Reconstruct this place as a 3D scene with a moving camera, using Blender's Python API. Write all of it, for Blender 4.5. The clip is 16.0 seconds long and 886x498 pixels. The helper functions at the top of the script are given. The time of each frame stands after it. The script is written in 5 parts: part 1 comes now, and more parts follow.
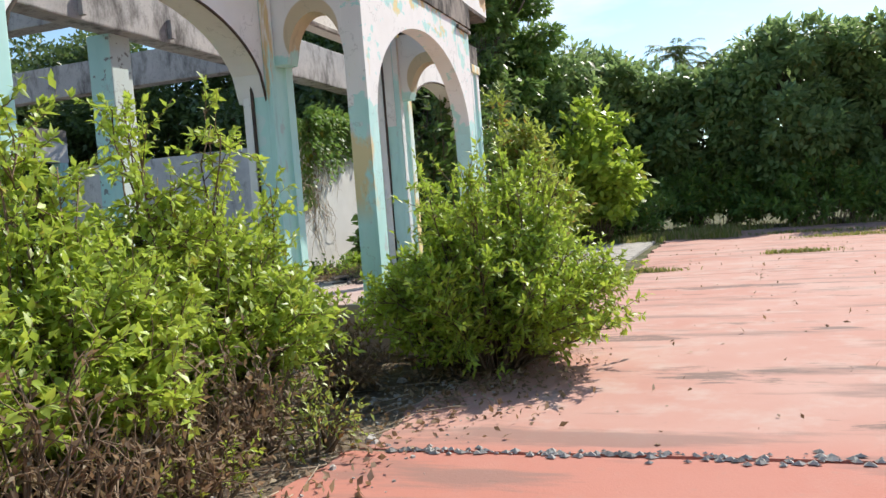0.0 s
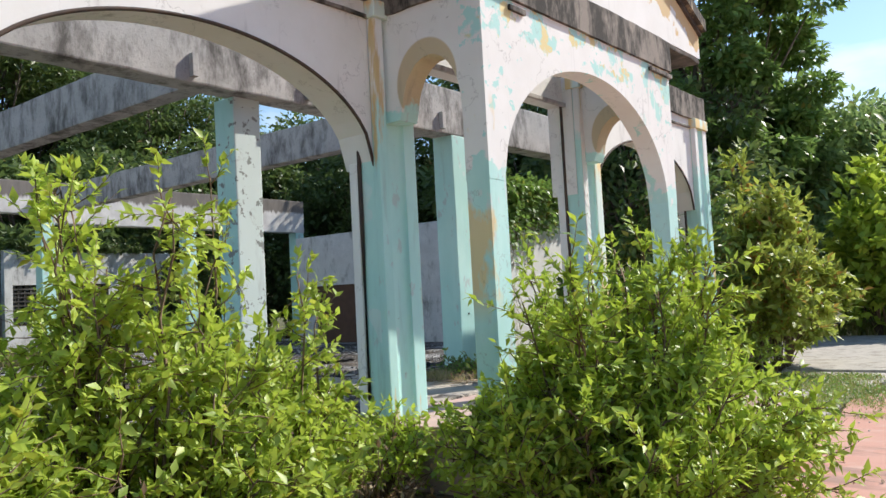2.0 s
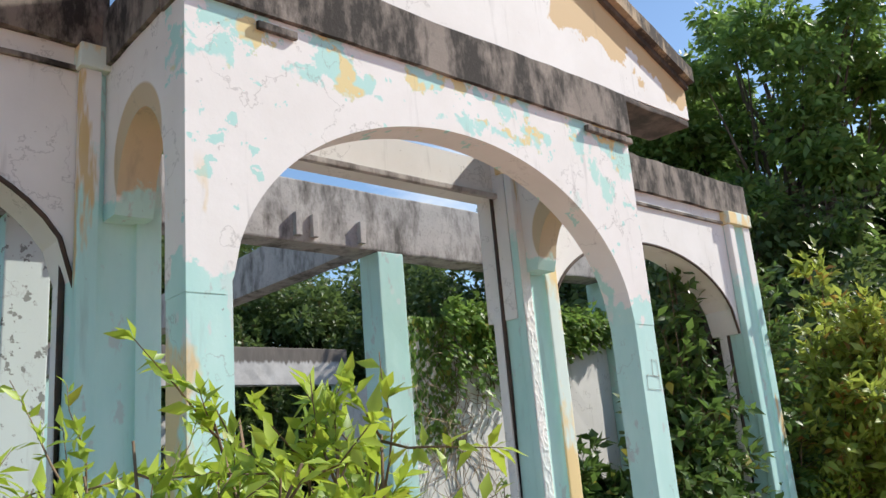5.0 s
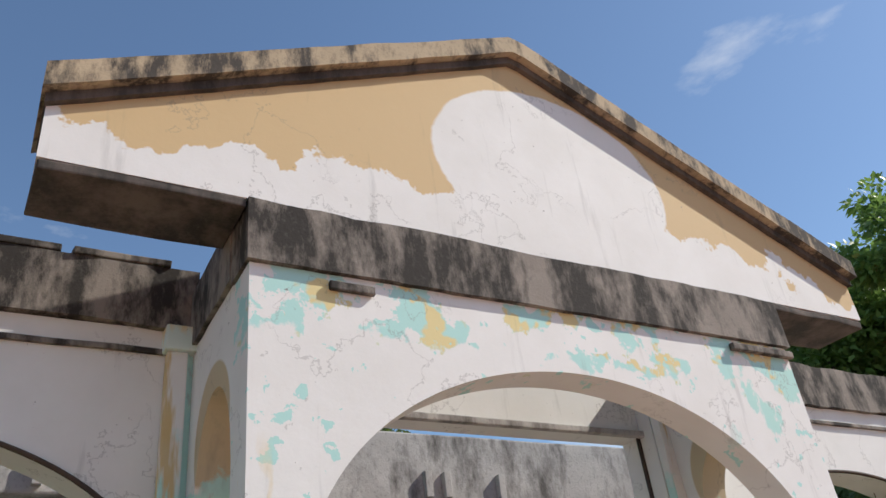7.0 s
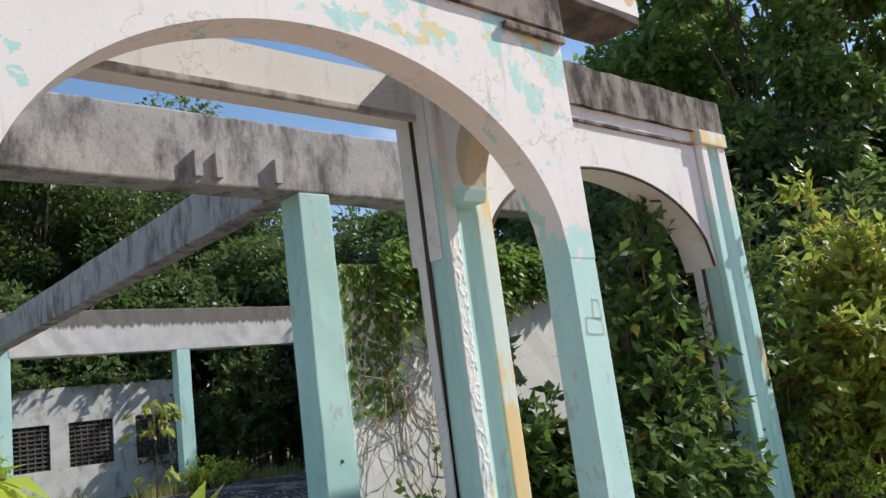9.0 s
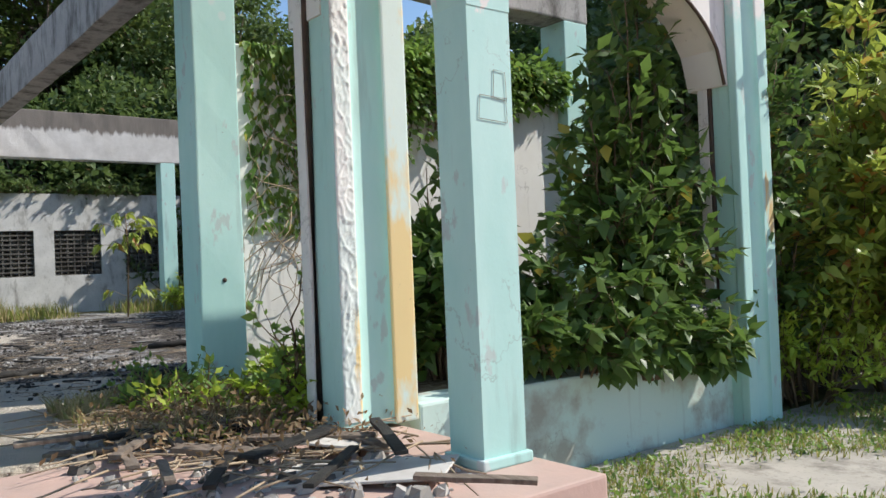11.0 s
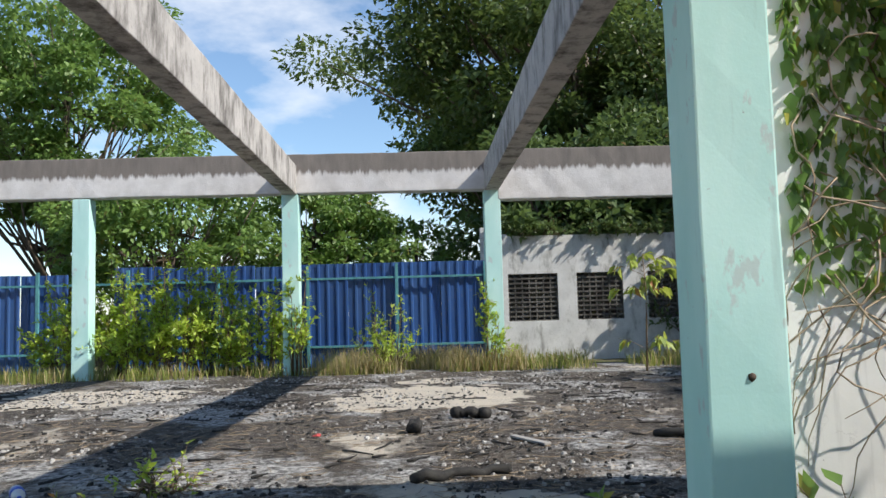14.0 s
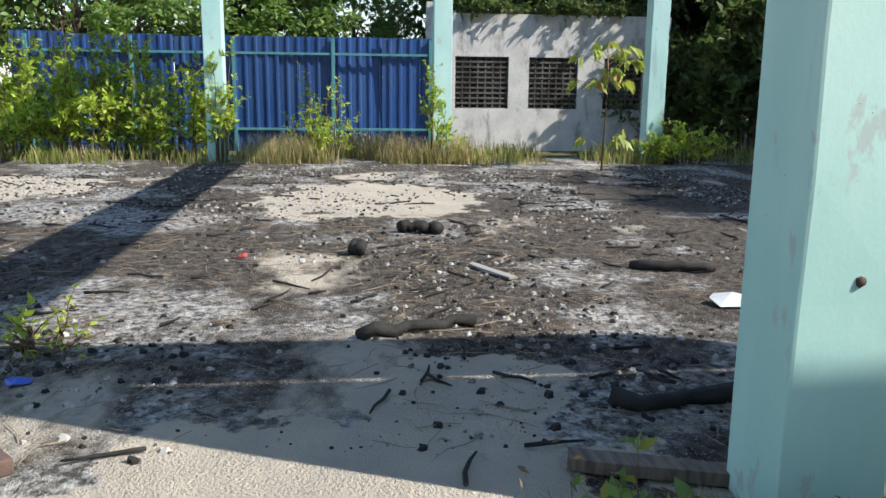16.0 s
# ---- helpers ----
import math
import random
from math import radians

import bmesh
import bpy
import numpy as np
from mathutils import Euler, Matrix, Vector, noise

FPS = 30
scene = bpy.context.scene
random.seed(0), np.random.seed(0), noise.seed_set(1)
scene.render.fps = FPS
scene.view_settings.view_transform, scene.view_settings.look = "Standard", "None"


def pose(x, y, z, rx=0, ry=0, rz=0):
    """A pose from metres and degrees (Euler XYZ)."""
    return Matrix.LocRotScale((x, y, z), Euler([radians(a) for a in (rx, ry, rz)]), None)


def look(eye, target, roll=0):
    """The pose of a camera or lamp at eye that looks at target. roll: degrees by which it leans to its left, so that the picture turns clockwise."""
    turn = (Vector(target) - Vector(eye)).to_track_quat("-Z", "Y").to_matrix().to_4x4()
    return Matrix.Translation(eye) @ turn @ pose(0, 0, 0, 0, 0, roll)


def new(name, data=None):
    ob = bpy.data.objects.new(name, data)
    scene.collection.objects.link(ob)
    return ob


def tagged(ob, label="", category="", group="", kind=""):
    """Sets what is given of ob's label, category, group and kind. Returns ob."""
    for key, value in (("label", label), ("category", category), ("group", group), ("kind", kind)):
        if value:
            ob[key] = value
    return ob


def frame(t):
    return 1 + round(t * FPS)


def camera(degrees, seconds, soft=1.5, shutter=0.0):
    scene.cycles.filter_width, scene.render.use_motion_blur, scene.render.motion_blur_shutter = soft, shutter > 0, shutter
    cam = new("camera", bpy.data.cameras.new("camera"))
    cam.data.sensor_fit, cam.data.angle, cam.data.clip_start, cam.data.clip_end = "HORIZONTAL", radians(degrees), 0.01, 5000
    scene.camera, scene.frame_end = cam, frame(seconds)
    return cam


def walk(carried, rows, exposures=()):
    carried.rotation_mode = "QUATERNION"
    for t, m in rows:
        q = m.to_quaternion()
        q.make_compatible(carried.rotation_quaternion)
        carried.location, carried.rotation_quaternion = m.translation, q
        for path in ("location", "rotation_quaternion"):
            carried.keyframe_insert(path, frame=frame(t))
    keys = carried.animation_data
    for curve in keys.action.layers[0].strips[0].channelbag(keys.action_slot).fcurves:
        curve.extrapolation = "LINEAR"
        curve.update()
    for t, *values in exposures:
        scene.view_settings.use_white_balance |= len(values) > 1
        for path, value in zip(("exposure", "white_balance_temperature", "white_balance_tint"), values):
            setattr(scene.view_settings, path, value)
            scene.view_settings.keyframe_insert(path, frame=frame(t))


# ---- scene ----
cam = camera(57.3, 16.0)
SUN, SKY, EXPO = 5.0, 0.15, 0.1
PATH = [
    (0, (0.213, 0.077, 1.464), (-0.458, 1.959, 1.375), -4.5),
    (0.5, (0.291, 0.729, 1.578), (-0.308, 2.635, 1.493), -3.1),
    (1, (0.318, 1.4, 1.559), (-0.391, 3.27, 1.558), -3.4),
    (1.5, (0.467, 2.027, 1.576), (-0.479, 3.787, 1.641), -3.5),
    (2, (0.418, 2.661, 1.638), (-0.821, 4.227, 1.757), -3.0),
    (2.5, (0.442, 3.301, 1.626), (-0.985, 4.697, 1.747), -2.6),
    (3, (0.371, 3.913, 1.583), (-1.031, 5.339, 1.645), -2.8),
    (3.5, (0.338, 4.592, 1.556), (-0.865, 6.189, 1.558), -3.0),
    (4, (0.349, 5.28, 1.554), (-0.68, 6.995, 1.519), -2.3),
    (4.5, (0.312, 5.9, 1.586), (-0.86, 7.516, 1.701), -2.9),
    (5, (0.238, 6.469, 1.744), (-1.184, 7.788, 2.234), -4.9),
    (7.5, (0.019, 7.157, 2.060), (-1.422, 8.065, 3.108), -7.44),
    (8.0, (0.013, 7.234, 2.022), (-1.462, 8.288, 2.868), -8.46),
    (8.5, (-0.003, 7.421, 1.903), (-1.489, 8.626, 2.488), -8.57),
    (9.0, (-0.080, 7.691, 1.767), (-1.535, 9.011, 2.144), -7.49),
    (11.5, (-1.040, 9.831, 1.472), (-2.668, 10.991, 1.422), -0.57),
    (12.0, (-1.500, 10.089, 1.470), (-3.248, 11.061, 1.454), -0.38),
    (12.5, (-1.941, 10.364, 1.502), (-3.794, 11.113, 1.570), -0.25),
    (13.0, (-2.405, 10.472, 1.500), (-4.338, 10.958, 1.659), -0.47),
    (13.5, (-2.867, 10.489, 1.635), (-4.843, 10.737, 1.819), -1.08),
    (14.0, (-3.157, 10.591, 1.690), (-5.150, 10.651, 1.848), -1.58),
    (14.5, (-3.390, 10.586, 1.810), (-5.384, 10.460, 1.886), -1.39),
    (15.0, (-3.699, 10.459, 1.907), (-5.693, 10.328, 1.837), -0.66),
    (15.5, (-3.983, 10.502, 1.969), (-5.965, 10.558, 1.701), -0.02),
    (16.0, (-4.371, 10.501, 1.939), (-6.320, 10.714, 1.544), 0.65),
]
walk(cam, [(t, look(eye, target, roll)) for t, eye, target, roll in PATH],
     exposures=[(t, EXPO + e) for t, e in ((0.0, 0.25), (2.0, 0.25), (5.0, 0.15), (7.5, -0.17), (8.5, -0.05), (9.5, 0.05), (12.0, 0.12), (14.0, 0.2), (15.0, 0.2), (16.0, 0.42))])

# ---- world and sun ----
TO_SUN = Vector((0.44, 1.02, 1.0)).normalized()
world = bpy.data.worlds.new("world")
scene.world = world
world.use_nodes = True
wt = world.node_tree
sky = wt.nodes.new("ShaderNodeTexSky")
sky.sky_type = "NISHITA"
sky.sun_disc = False
sky.sun_elevation = math.asin(TO_SUN.z)
sky.sun_rotation = math.atan2(TO_SUN.x, TO_SUN.y)
sky.air_density, sky.dust_density, sky.ozone_density = 1.0, 0.35, 2.2
# thin high cloud over part of the sky
coord = wt.nodes.new("ShaderNodeTexCoord")
cmap = wt.nodes.new("ShaderNodeMapping")
cmap.inputs["Scale"].default_value = (1.0, 1.3, 3.2)
cloud = wt.nodes.new("ShaderNodeTexNoise")
cloud.inputs["Scale"].default_value = 2.1
cloud.inputs["Detail"].default_value = 9
cloud.inputs["Roughness"].default_value = 0.55
cramp = wt.nodes.new("ShaderNodeValToRGB")
cramp.color_ramp.elements[0].position, cramp.color_ramp.elements[1].position = 0.56, 0.74
cmix = wt.nodes.new("ShaderNodeMixRGB")
cmix.inputs[2].default_value = (6.0, 6.2, 6.5, 1)
wt.links.new(coord.outputs["Generated"], cmap.inputs["Vector"])
wt.links.new(cmap.outputs[0], cloud.inputs["Vector"])
csep = wt.nodes.new("ShaderNodeSeparateXYZ")
wt.links.new(coord.outputs["Generated"], csep.inputs[0])
clow = wt.nodes.new("ShaderNodeMath")
clow.operation = "MULTIPLY_ADD"
clow.inputs[1].default_value, clow.inputs[2].default_value = -0.3, 0.11
wt.links.new(csep.outputs[2], clow.inputs[0])
cadd = wt.nodes.new("ShaderNodeMath")
wt.links.new(cloud.outputs["Fac"], cadd.inputs[0])
wt.links.new(clow.outputs[0], cadd.inputs[1])
wt.links.new(cadd.outputs[0], cramp.inputs[0])
wt.links.new(cramp.outputs[0], cmix.inputs[0])
stint = wt.nodes.new("ShaderNodeMixRGB")
stint.blend_type = "MULTIPLY"
stint.inputs[0].default_value, stint.inputs[2].default_value = 1.0, (0.95, 1.0, 1.02, 1)
wt.links.new(sky.outputs[0], stint.inputs[1])
wt.links.new(stint.outputs[0], cmix.inputs[1])
wt.links.new(cmix.outputs[0], wt.nodes["Background"].inputs[0])
wt.nodes["Background"].inputs[1].default_value = SKY
sun = new("sun", bpy.data.lights.new("sun", "SUN"))
sun.data.energy, sun.data.angle, sun.data.color = SUN, radians(0.6), (1.0, 0.95, 0.87)
sun.matrix_world = look(TO_SUN * 60, (0, 0, 0))


# ---- materials ----
class Nodes:
    """A short way to write a node material; world position is the coordinate."""

    def __init__(self, name, local=False):
        self.mat = bpy.data.materials.new(name)
        self.mat.use_nodes = True
        self.t = self.mat.node_tree
        self.bsdf = self.t.nodes["Principled BSDF"]
        self.geo = self.t.nodes.new("ShaderNodeNewGeometry")
        self.pos = self.geo.outputs["Position"]
        if local:
            self.pos = self.t.nodes.new("ShaderNodeTexCoord").outputs["Object"]
        sep = self.t.nodes.new("ShaderNodeSeparateXYZ")
        self.link(self.pos, sep.inputs[0])
        self.x, self.y, self.z = sep.outputs

    def link(self, a, b):
        self.t.links.new(a, b)

    def put(self, socket, v):
        if hasattr(v, "links"):
            self.link(v, socket)
        else:
            socket.default_value = v

    def noise(self, scale, detail=6, stretch=(1, 1, 1), rough=0.6, shift=0.0):
        m = self.t.nodes.new("ShaderNodeMapping")
        m.inputs["Scale"].default_value = stretch
        m.inputs["Location"].default_value = (shift, shift * 0.7, shift * 1.3)
        self.link(self.pos, m.inputs["Vector"])
        n = self.t.nodes.new("ShaderNodeTexNoise")
        n.inputs["Scale"].default_value, n.inputs["Detail"].default_value, n.inputs["Roughness"].default_value = scale, detail, rough
        self.link(m.outputs[0], n.inputs["Vector"])
        return n.outputs["Fac"]

    def cells(self, scale, feature="DISTANCE_TO_EDGE"):
        v = self.t.nodes.new("ShaderNodeTexVoronoi")
        v.feature = feature
        v.inputs["Scale"].default_value = scale
        self.link(self.pos, v.inputs["Vector"])
        return v.outputs["Distance"]

    def calc(self, op, a, b=0.0):
        n = self.t.nodes.new("ShaderNodeMath")
        n.operation = op
        self.put(n.inputs[0], a)
        self.put(n.inputs[1], b)
        return n.outputs[0]

    def step(self, v, lo, hi):
        """0 below lo, 1 above hi."""
        n = self.t.nodes.new("ShaderNodeMapRange")
        self.put(n.inputs["Value"], v)
        n.inputs["From Min"].default_value, n.inputs["From Max"].default_value = lo, hi
        return n.outputs[0]

    def mix(self, f, a, b):
        n = self.t.nodes.new("ShaderNodeMixRGB")
        self.put(n.inputs[0], f)
        for s, v in ((n.inputs[1], a), (n.inputs[2], b)):
            self.put(s, v if hasattr(v, "links") else (*v, 1))
        return n.outputs[0]

    def random(self, island=False):
        if island:
            return self.geo.outputs["Random Per Island"]
        return self.t.nodes.new("ShaderNodeObjectInfo").outputs["Random"]

    def bump(self, h, strength=0.4, dist=0.01):
        b = self.t.nodes.new("ShaderNodeBump")
        b.inputs["Strength"].default_value, b.inputs["Distance"].default_value = strength, dist
        self.put(b.inputs["Height"], h)
        self.link(b.outputs[0], self.bsdf.inputs["Normal"])

    def done(self, colour, rough=0.8, metal=0.0, spec=0.3):
        self.put(self.bsdf.inputs["Base Color"], colour if hasattr(colour, "links") else (*colour, 1))
        self.put(self.bsdf.inputs["Roughness"], rough)
        self.bsdf.inputs["Metallic"].default_value = metal
        self.bsdf.inputs["Specular IOR Level"].default_value = spec
        return self.mat


WHITE, TEAL, YELLOW = (0.80, 0.785, 0.75), (0.44, 0.70, 0.645), (0.64, 0.44, 0.17)


def paint(name, kind):
    """Old limewash and paint on plaster, patched, peeled and stained."""
    n = Nodes(name)
    big, mid, fine = n.noise(0.9, 4), n.noise(5, 6), n.noise(60, 4)
    white = n.mix(n.step(n.noise(1.6, 6, shift=4), 0.35, 0.75), WHITE, (0.72, 0.70, 0.655))
    teal = n.mix(n.step(n.noise(2.2, 5, (1, 1, 0.35), shift=2), 0.4, 0.65), TEAL, (0.54, 0.77, 0.715))
    teal = n.mix(n.step(n.noise(7, 6, (1, 1, 0.5), shift=9), 0.62, 0.66), teal, (0.47, 0.58, 0.55))
    wobble = n.calc("MULTIPLY", n.calc("SUBTRACT", mid, 0.5), 0.9)
    if kind == "white":
        c = white
    elif kind == "teal":
        c = n.mix(n.step(n.noise(1.3, 3, shift=30), 0.66, 0.67), teal, (0.56, 0.72, 0.68))
    elif kind == "porch":
        low = n.calc("ADD", n.z, wobble)
        c = n.mix(n.step(low, 2.72, 2.76), teal, white)
        band = n.calc("MULTIPLY", n.step(n.calc("ADD", n.z, n.calc("MULTIPLY", wobble, 0.7)), 3.86, 3.9), n.step(n.noise(3.4, 5, shift=7), 0.5, 0.52))
        c = n.mix(band, c, TEAL)
        c = n.mix(n.calc("MULTIPLY", band, n.step(n.noise(3.1, 3, shift=17), 0.53, 0.56)), c, (0.72, 0.6, 0.3))
        c = n.mix(n.calc("MULTIPLY", n.step(n.noise(7.0, 4, shift=3), 0.64, 0.65), n.step(n.z, 2.6, 2.8)), c, TEAL)
        right = n.calc("MULTIPLY", n.step(n.y, 11.2, 11.4), n.step(n.noise(2.0, 6, (1, 1, 0.6), shift=12), 0.56, 0.58))
        c = n.mix(n.calc("MULTIPLY", right, n.step(n.z, 2.6, 2.8)), c, (0.45, 0.7, 0.63))
        pale = n.calc("MULTIPLY", n.step(n.noise(2.6, 6, (1, 1, 0.4), shift=61), 0.57, 0.59), n.step(n.z, 2.9, 2.5))
        c = n.mix(pale, c, (0.60, 0.69, 0.66))
        streak = n.calc("MULTIPLY", n.step(n.calc("ADD", n.y, n.calc("MULTIPLY", wobble, 0.12)), 8.25, 8.22), n.step(n.noise(1.6, 5, (1, 1, 0.5), shift=71), 0.44, 0.48))
        streak = n.calc("MULTIPLY", streak, n.step(n.z, 3.35, 3.15))
        c = n.mix(n.calc("MULTIPLY", streak, n.step(n.z, 1.4, 1.7)), c, (0.72, 0.58, 0.33))
    elif kind == "pier":
        low = n.calc("ADD", n.z, wobble)
        c = n.mix(n.step(low, 3.4, 3.6), teal, white)
        c = n.mix(n.step(n.noise(1.5, 5, (2.2, 2.2, 0.35), shift=21), 0.6, 0.64), c, n.mix(mid, YELLOW, (0.62, 0.52, 0.33)))
    elif kind == "yellow_pier":
        c = n.mix(n.step(n.noise(1.4, 5, (1.5, 1.5, 0.6), shift=5), 0.5, 0.56), (0.66, 0.77, 0.71), (0.78, 0.60, 0.30))
    elif kind == "gable":
        c = n.mix(n.step(n.calc("ADD", n.noise(1.3, 6, shift=41), n.calc("ADD", n.calc("MULTIPLY", n.calc("SUBTRACT", n.z, 5.1), 0.8), n.calc("MULTIPLY", n.calc("ABSOLUTE", n.calc("SUBTRACT", n.y, 10.0)), 0.075))), 0.50, 0.515), white, (0.62, 0.45, 0.24))
        dy, dz = n.calc("SUBTRACT", n.y, 10.25), n.calc("SUBTRACT", n.z, 5.3)
        ring = n.calc("ADD", n.calc("MULTIPLY", dy, dy), n.calc("MULTIPLY", n.calc("MULTIPLY", dz, dz), 1.9))
        c = n.mix(n.step(n.calc("ADD", ring, n.calc("MULTIPLY", wobble, 0.15)), 0.92, 0.96), white, c)
    elif kind == "side":
        low = n.calc("ADD", n.z, n.calc("MULTIPLY", wobble, 0.5))
        dx, dz = n.calc("SUBTRACT", n.x, -4.0), n.calc("SUBTRACT", n.z, 3.55)
        ring = n.calc("ADD", n.calc("MULTIPLY", dx, dx), n.calc("MULTIPLY", n.calc("MULTIPLY", dz, dz), 0.8))
        c = n.mix(n.step(ring, 0.11, 0.12), (0.56, 0.46, 0.30), white)
        c = n.mix(n.step(low, 3.36, 3.4), teal, c)
    elif kind == "chalk":
        c = n.mix(n.step(n.noise(1.2, 5, (3, 3, 0.5), shift=13), 0.53, 0.58), (0.72, 0.78, 0.74), (0.77, 0.58, 0.27))
        c = n.mix(n.step(n.noise(2.5, 5, (1, 1, 0.5), shift=23), 0.42, 0.5), (0.80, 0.79, 0.75), c)
    elif kind == "flaked":
        c = n.mix(n.step(n.calc("ADD", n.x, n.calc("MULTIPLY", wobble, 0.03)), -6.745, -6.735), teal, (0.60, 0.68, 0.65))
        c = n.mix(n.step(n.noise(9, 5, shift=81), 0.60, 0.62), c, (0.25, 0.27, 0.25))
    elif kind == "plinth":
        c = n.mix(n.step(big, 0.42, 0.6), (0.62, 0.52, 0.33), (0.45, 0.42, 0.36))
    elif kind == "low_teal":
        c = n.mix(n.step(n.noise(2.5, 7, shift=8), 0.52, 0.68), (0.58, 0.73, 0.68), (0.40, 0.40, 0.35))
    # grime: runs of black mould and small chips
    runs = n.step(n.noise(2.2, 8, (3, 3, 0.35), shift=1), 0.60, 0.80)
    c = n.mix(n.calc("MULTIPLY", runs, 0.45), c, (0.16, 0.145, 0.13))
    chips = n.step(n.noise(24, 3, shift=6), 0.735, 0.75)
    c = n.mix(n.calc("MULTIPLY", chips, 0.8), c, (0.25, 0.22, 0.2))
    if kind in ("teal", "pier", "yellow_pier"):
        big = 0.0
    cracks = n.calc("MULTIPLY", n.step(n.calc("ABSOLUTE", n.calc("SUBTRACT", n.noise(1.1, 9, shift=51), 0.5)), 0.0045, 0.001), n.step(big, 0.45, 0.5))
    c = n.mix(n.calc("MULTIPLY", cracks, 0.35), c, (0.2, 0.18, 0.16))
    n.bump(n.calc("ADD", n.calc("MULTIPLY", mid, 0.7), n.calc("MULTIPLY", fine, 0.12)), 0.35, 0.01)
    return n.done(c, 0.75)


def concrete(name, light, dark, lo, hi, moss=0.0):
    """Bare or limewashed concrete with black mould runs."""
    n = Nodes(name)
    c = n.mix(n.step(n.noise(3.0, 8), 0.3, 0.7), light, tuple(v * 0.78 for v in light))
    runs = n.noise(2.4, 9, (1.5, 1.5, 0.6), 0.7, 3)
    c = n.mix(n.step(runs, lo, hi), c, dark)
    c = n.mix(n.calc("MULTIPLY", n.step(n.noise(30, 5), 0.55, 0.7), 0.35), c, (0.12, 0.11, 0.1))
    n.bump(n.calc("ADD", n.noise(40, 7), n.noise(6, 6)), 0.4, 0.007)
    return n.done(c, 0.9)


def two_tone(name):
    """Ring beam: white below, dark weathered upper edge."""
    n = Nodes(name)
    c = n.mix(n.step(n.noise(3, 7), 0.35, 0.7), (0.68, 0.65, 0.62), (0.52, 0.49, 0.46))
    z = n.calc("ADD", n.z, n.calc("MULTIPLY", n.noise(5, 7, (2, 2, 0.3)), 0.35))
    c = n.mix(n.step(z, 4.68, 4.76), c, n.mix(n.noise(4, 6, (2, 2, 0.5)), (0.27, 0.23, 0.2), (0.11, 0.1, 0.09)))
    n.bump(n.noise(35, 7), 0.5, 0.01)
    return n.done(c, 0.85)


def court_paint():
    n = Nodes("court_paint")
    c = n.mix(n.step(n.noise(0.45, 5), 0.35, 0.65), (0.48, 0.23, 0.17), (0.52, 0.31, 0.245))
    c = n.mix(n.step(n.noise(2.5, 8, shift=5), 0.5, 0.8), c, (0.52, 0.38, 0.31))
    c = n.mix(n.calc("MULTIPLY", n.step(n.y, 5.2, 4.6), 0.75), c, (0.48, 0.17, 0.115))
    c = n.mix(n.calc("MULTIPLY", n.step(n.noise(1.1, 8, (0.35, 1.6, 1), 0.65, 2), 0.53, 0.62), 0.7), c, (0.24, 0.15, 0.12))
    c = n.mix(n.calc("MULTIPLY", n.step(n.noise(0.75, 9, (0.5, 1.5, 1), 0.7, 19), 0.58, 0.62), 0.8), c, (0.17, 0.115, 0.09))
    c = n.mix(n.calc("MULTIPLY", n.step(n.noise(18, 6, shift=9), 0.6, 0.75), 0.4), c, (0.36, 0.22, 0.17))
    c = n.mix(n.step(n.noise(60, 2, shift=4), 0.76, 0.78), c, (0.2, 0.14, 0.1))
    n.bump(n.noise(50, 8), 0.35, 0.006)
    return n.done(c, 0.85)


def slab_ash():
    """Hall floor: pale screed under ash, char and trodden dirt."""
    n = Nodes("slab_ash")
    pale = n.mix(n.step(n.noise(2.5, 7), 0.35, 0.7), (0.72, 0.64, 0.52), (0.58, 0.52, 0.44))
    char = n.mix(n.step(n.noise(13, 8, shift=2), 0.35, 0.68), (0.035, 0.032, 0.03), (0.19, 0.16, 0.13))
    ash = n.mix(n.step(n.noise(20, 8, shift=8), 0.4, 0.65), (0.10, 0.095, 0.09), (0.74, 0.72, 0.69))
    c = n.mix(n.step(n.noise(0.55, 7, (0.7, 1.1, 1), 0.62, 11), 0.37, 0.43), pale, char)
    edge = n.calc("MULTIPLY", n.calc("SUBTRACT", n.noise(2.2, 8, shift=33), 0.5), 2.2)
    c = n.mix(n.step(n.noise(0.8, 8, shift=5), 0.52, 0.60), c, ash)
    c = n.mix(n.calc("MULTIPLY", n.step(n.noise(3.5, 8, shift=15), 0.55, 0.68), 0.45), c, (0.25, 0.19, 0.135))
    c = n.mix(n.step(n.noise(75, 3, shift=1), 0.62, 0.66), c, (0.62, 0.60, 0.57))
    for px, py, sx, sy in ((-6.3, 10.5, 0.6, 0.62), (-7.8, 10.9, 1.5, 1.4), (-14.3, 10.7, 0.5, 0.6), (-15.5, 5.5, 0.6, 0.5)):
        dx, dy = n.calc("MULTIPLY", n.calc("SUBTRACT", n.x, px), sx), n.calc("MULTIPLY", n.calc("SUBTRACT", n.y, py), sy)
        d = n.calc("ADD", n.calc("ADD", n.calc("MULTIPLY", dx, dx), n.calc("MULTIPLY", dy, dy)), edge)
        c = n.mix(n.step(d, 0.7, 0.62), c, pale)
    n.bump(n.calc("ADD", n.noise(16, 9), n.noise(70, 5)), 1.0, 0.045)
    return n.done(c, 0.92, spec=0.15)


def earth(name, a, b, c2):
    n = Nodes(name)
    c = n.mix(n.step(n.noise(1.2, 8), 0.4, 0.62), a, b)
    c = n.mix(n.step(n.noise(14, 8, shift=3), 0.5, 0.68), c, c2)
    n.bump(n.noise(18, 9), 1.0, 0.04)
    return n.done(c, 0.95, spec=0.1)


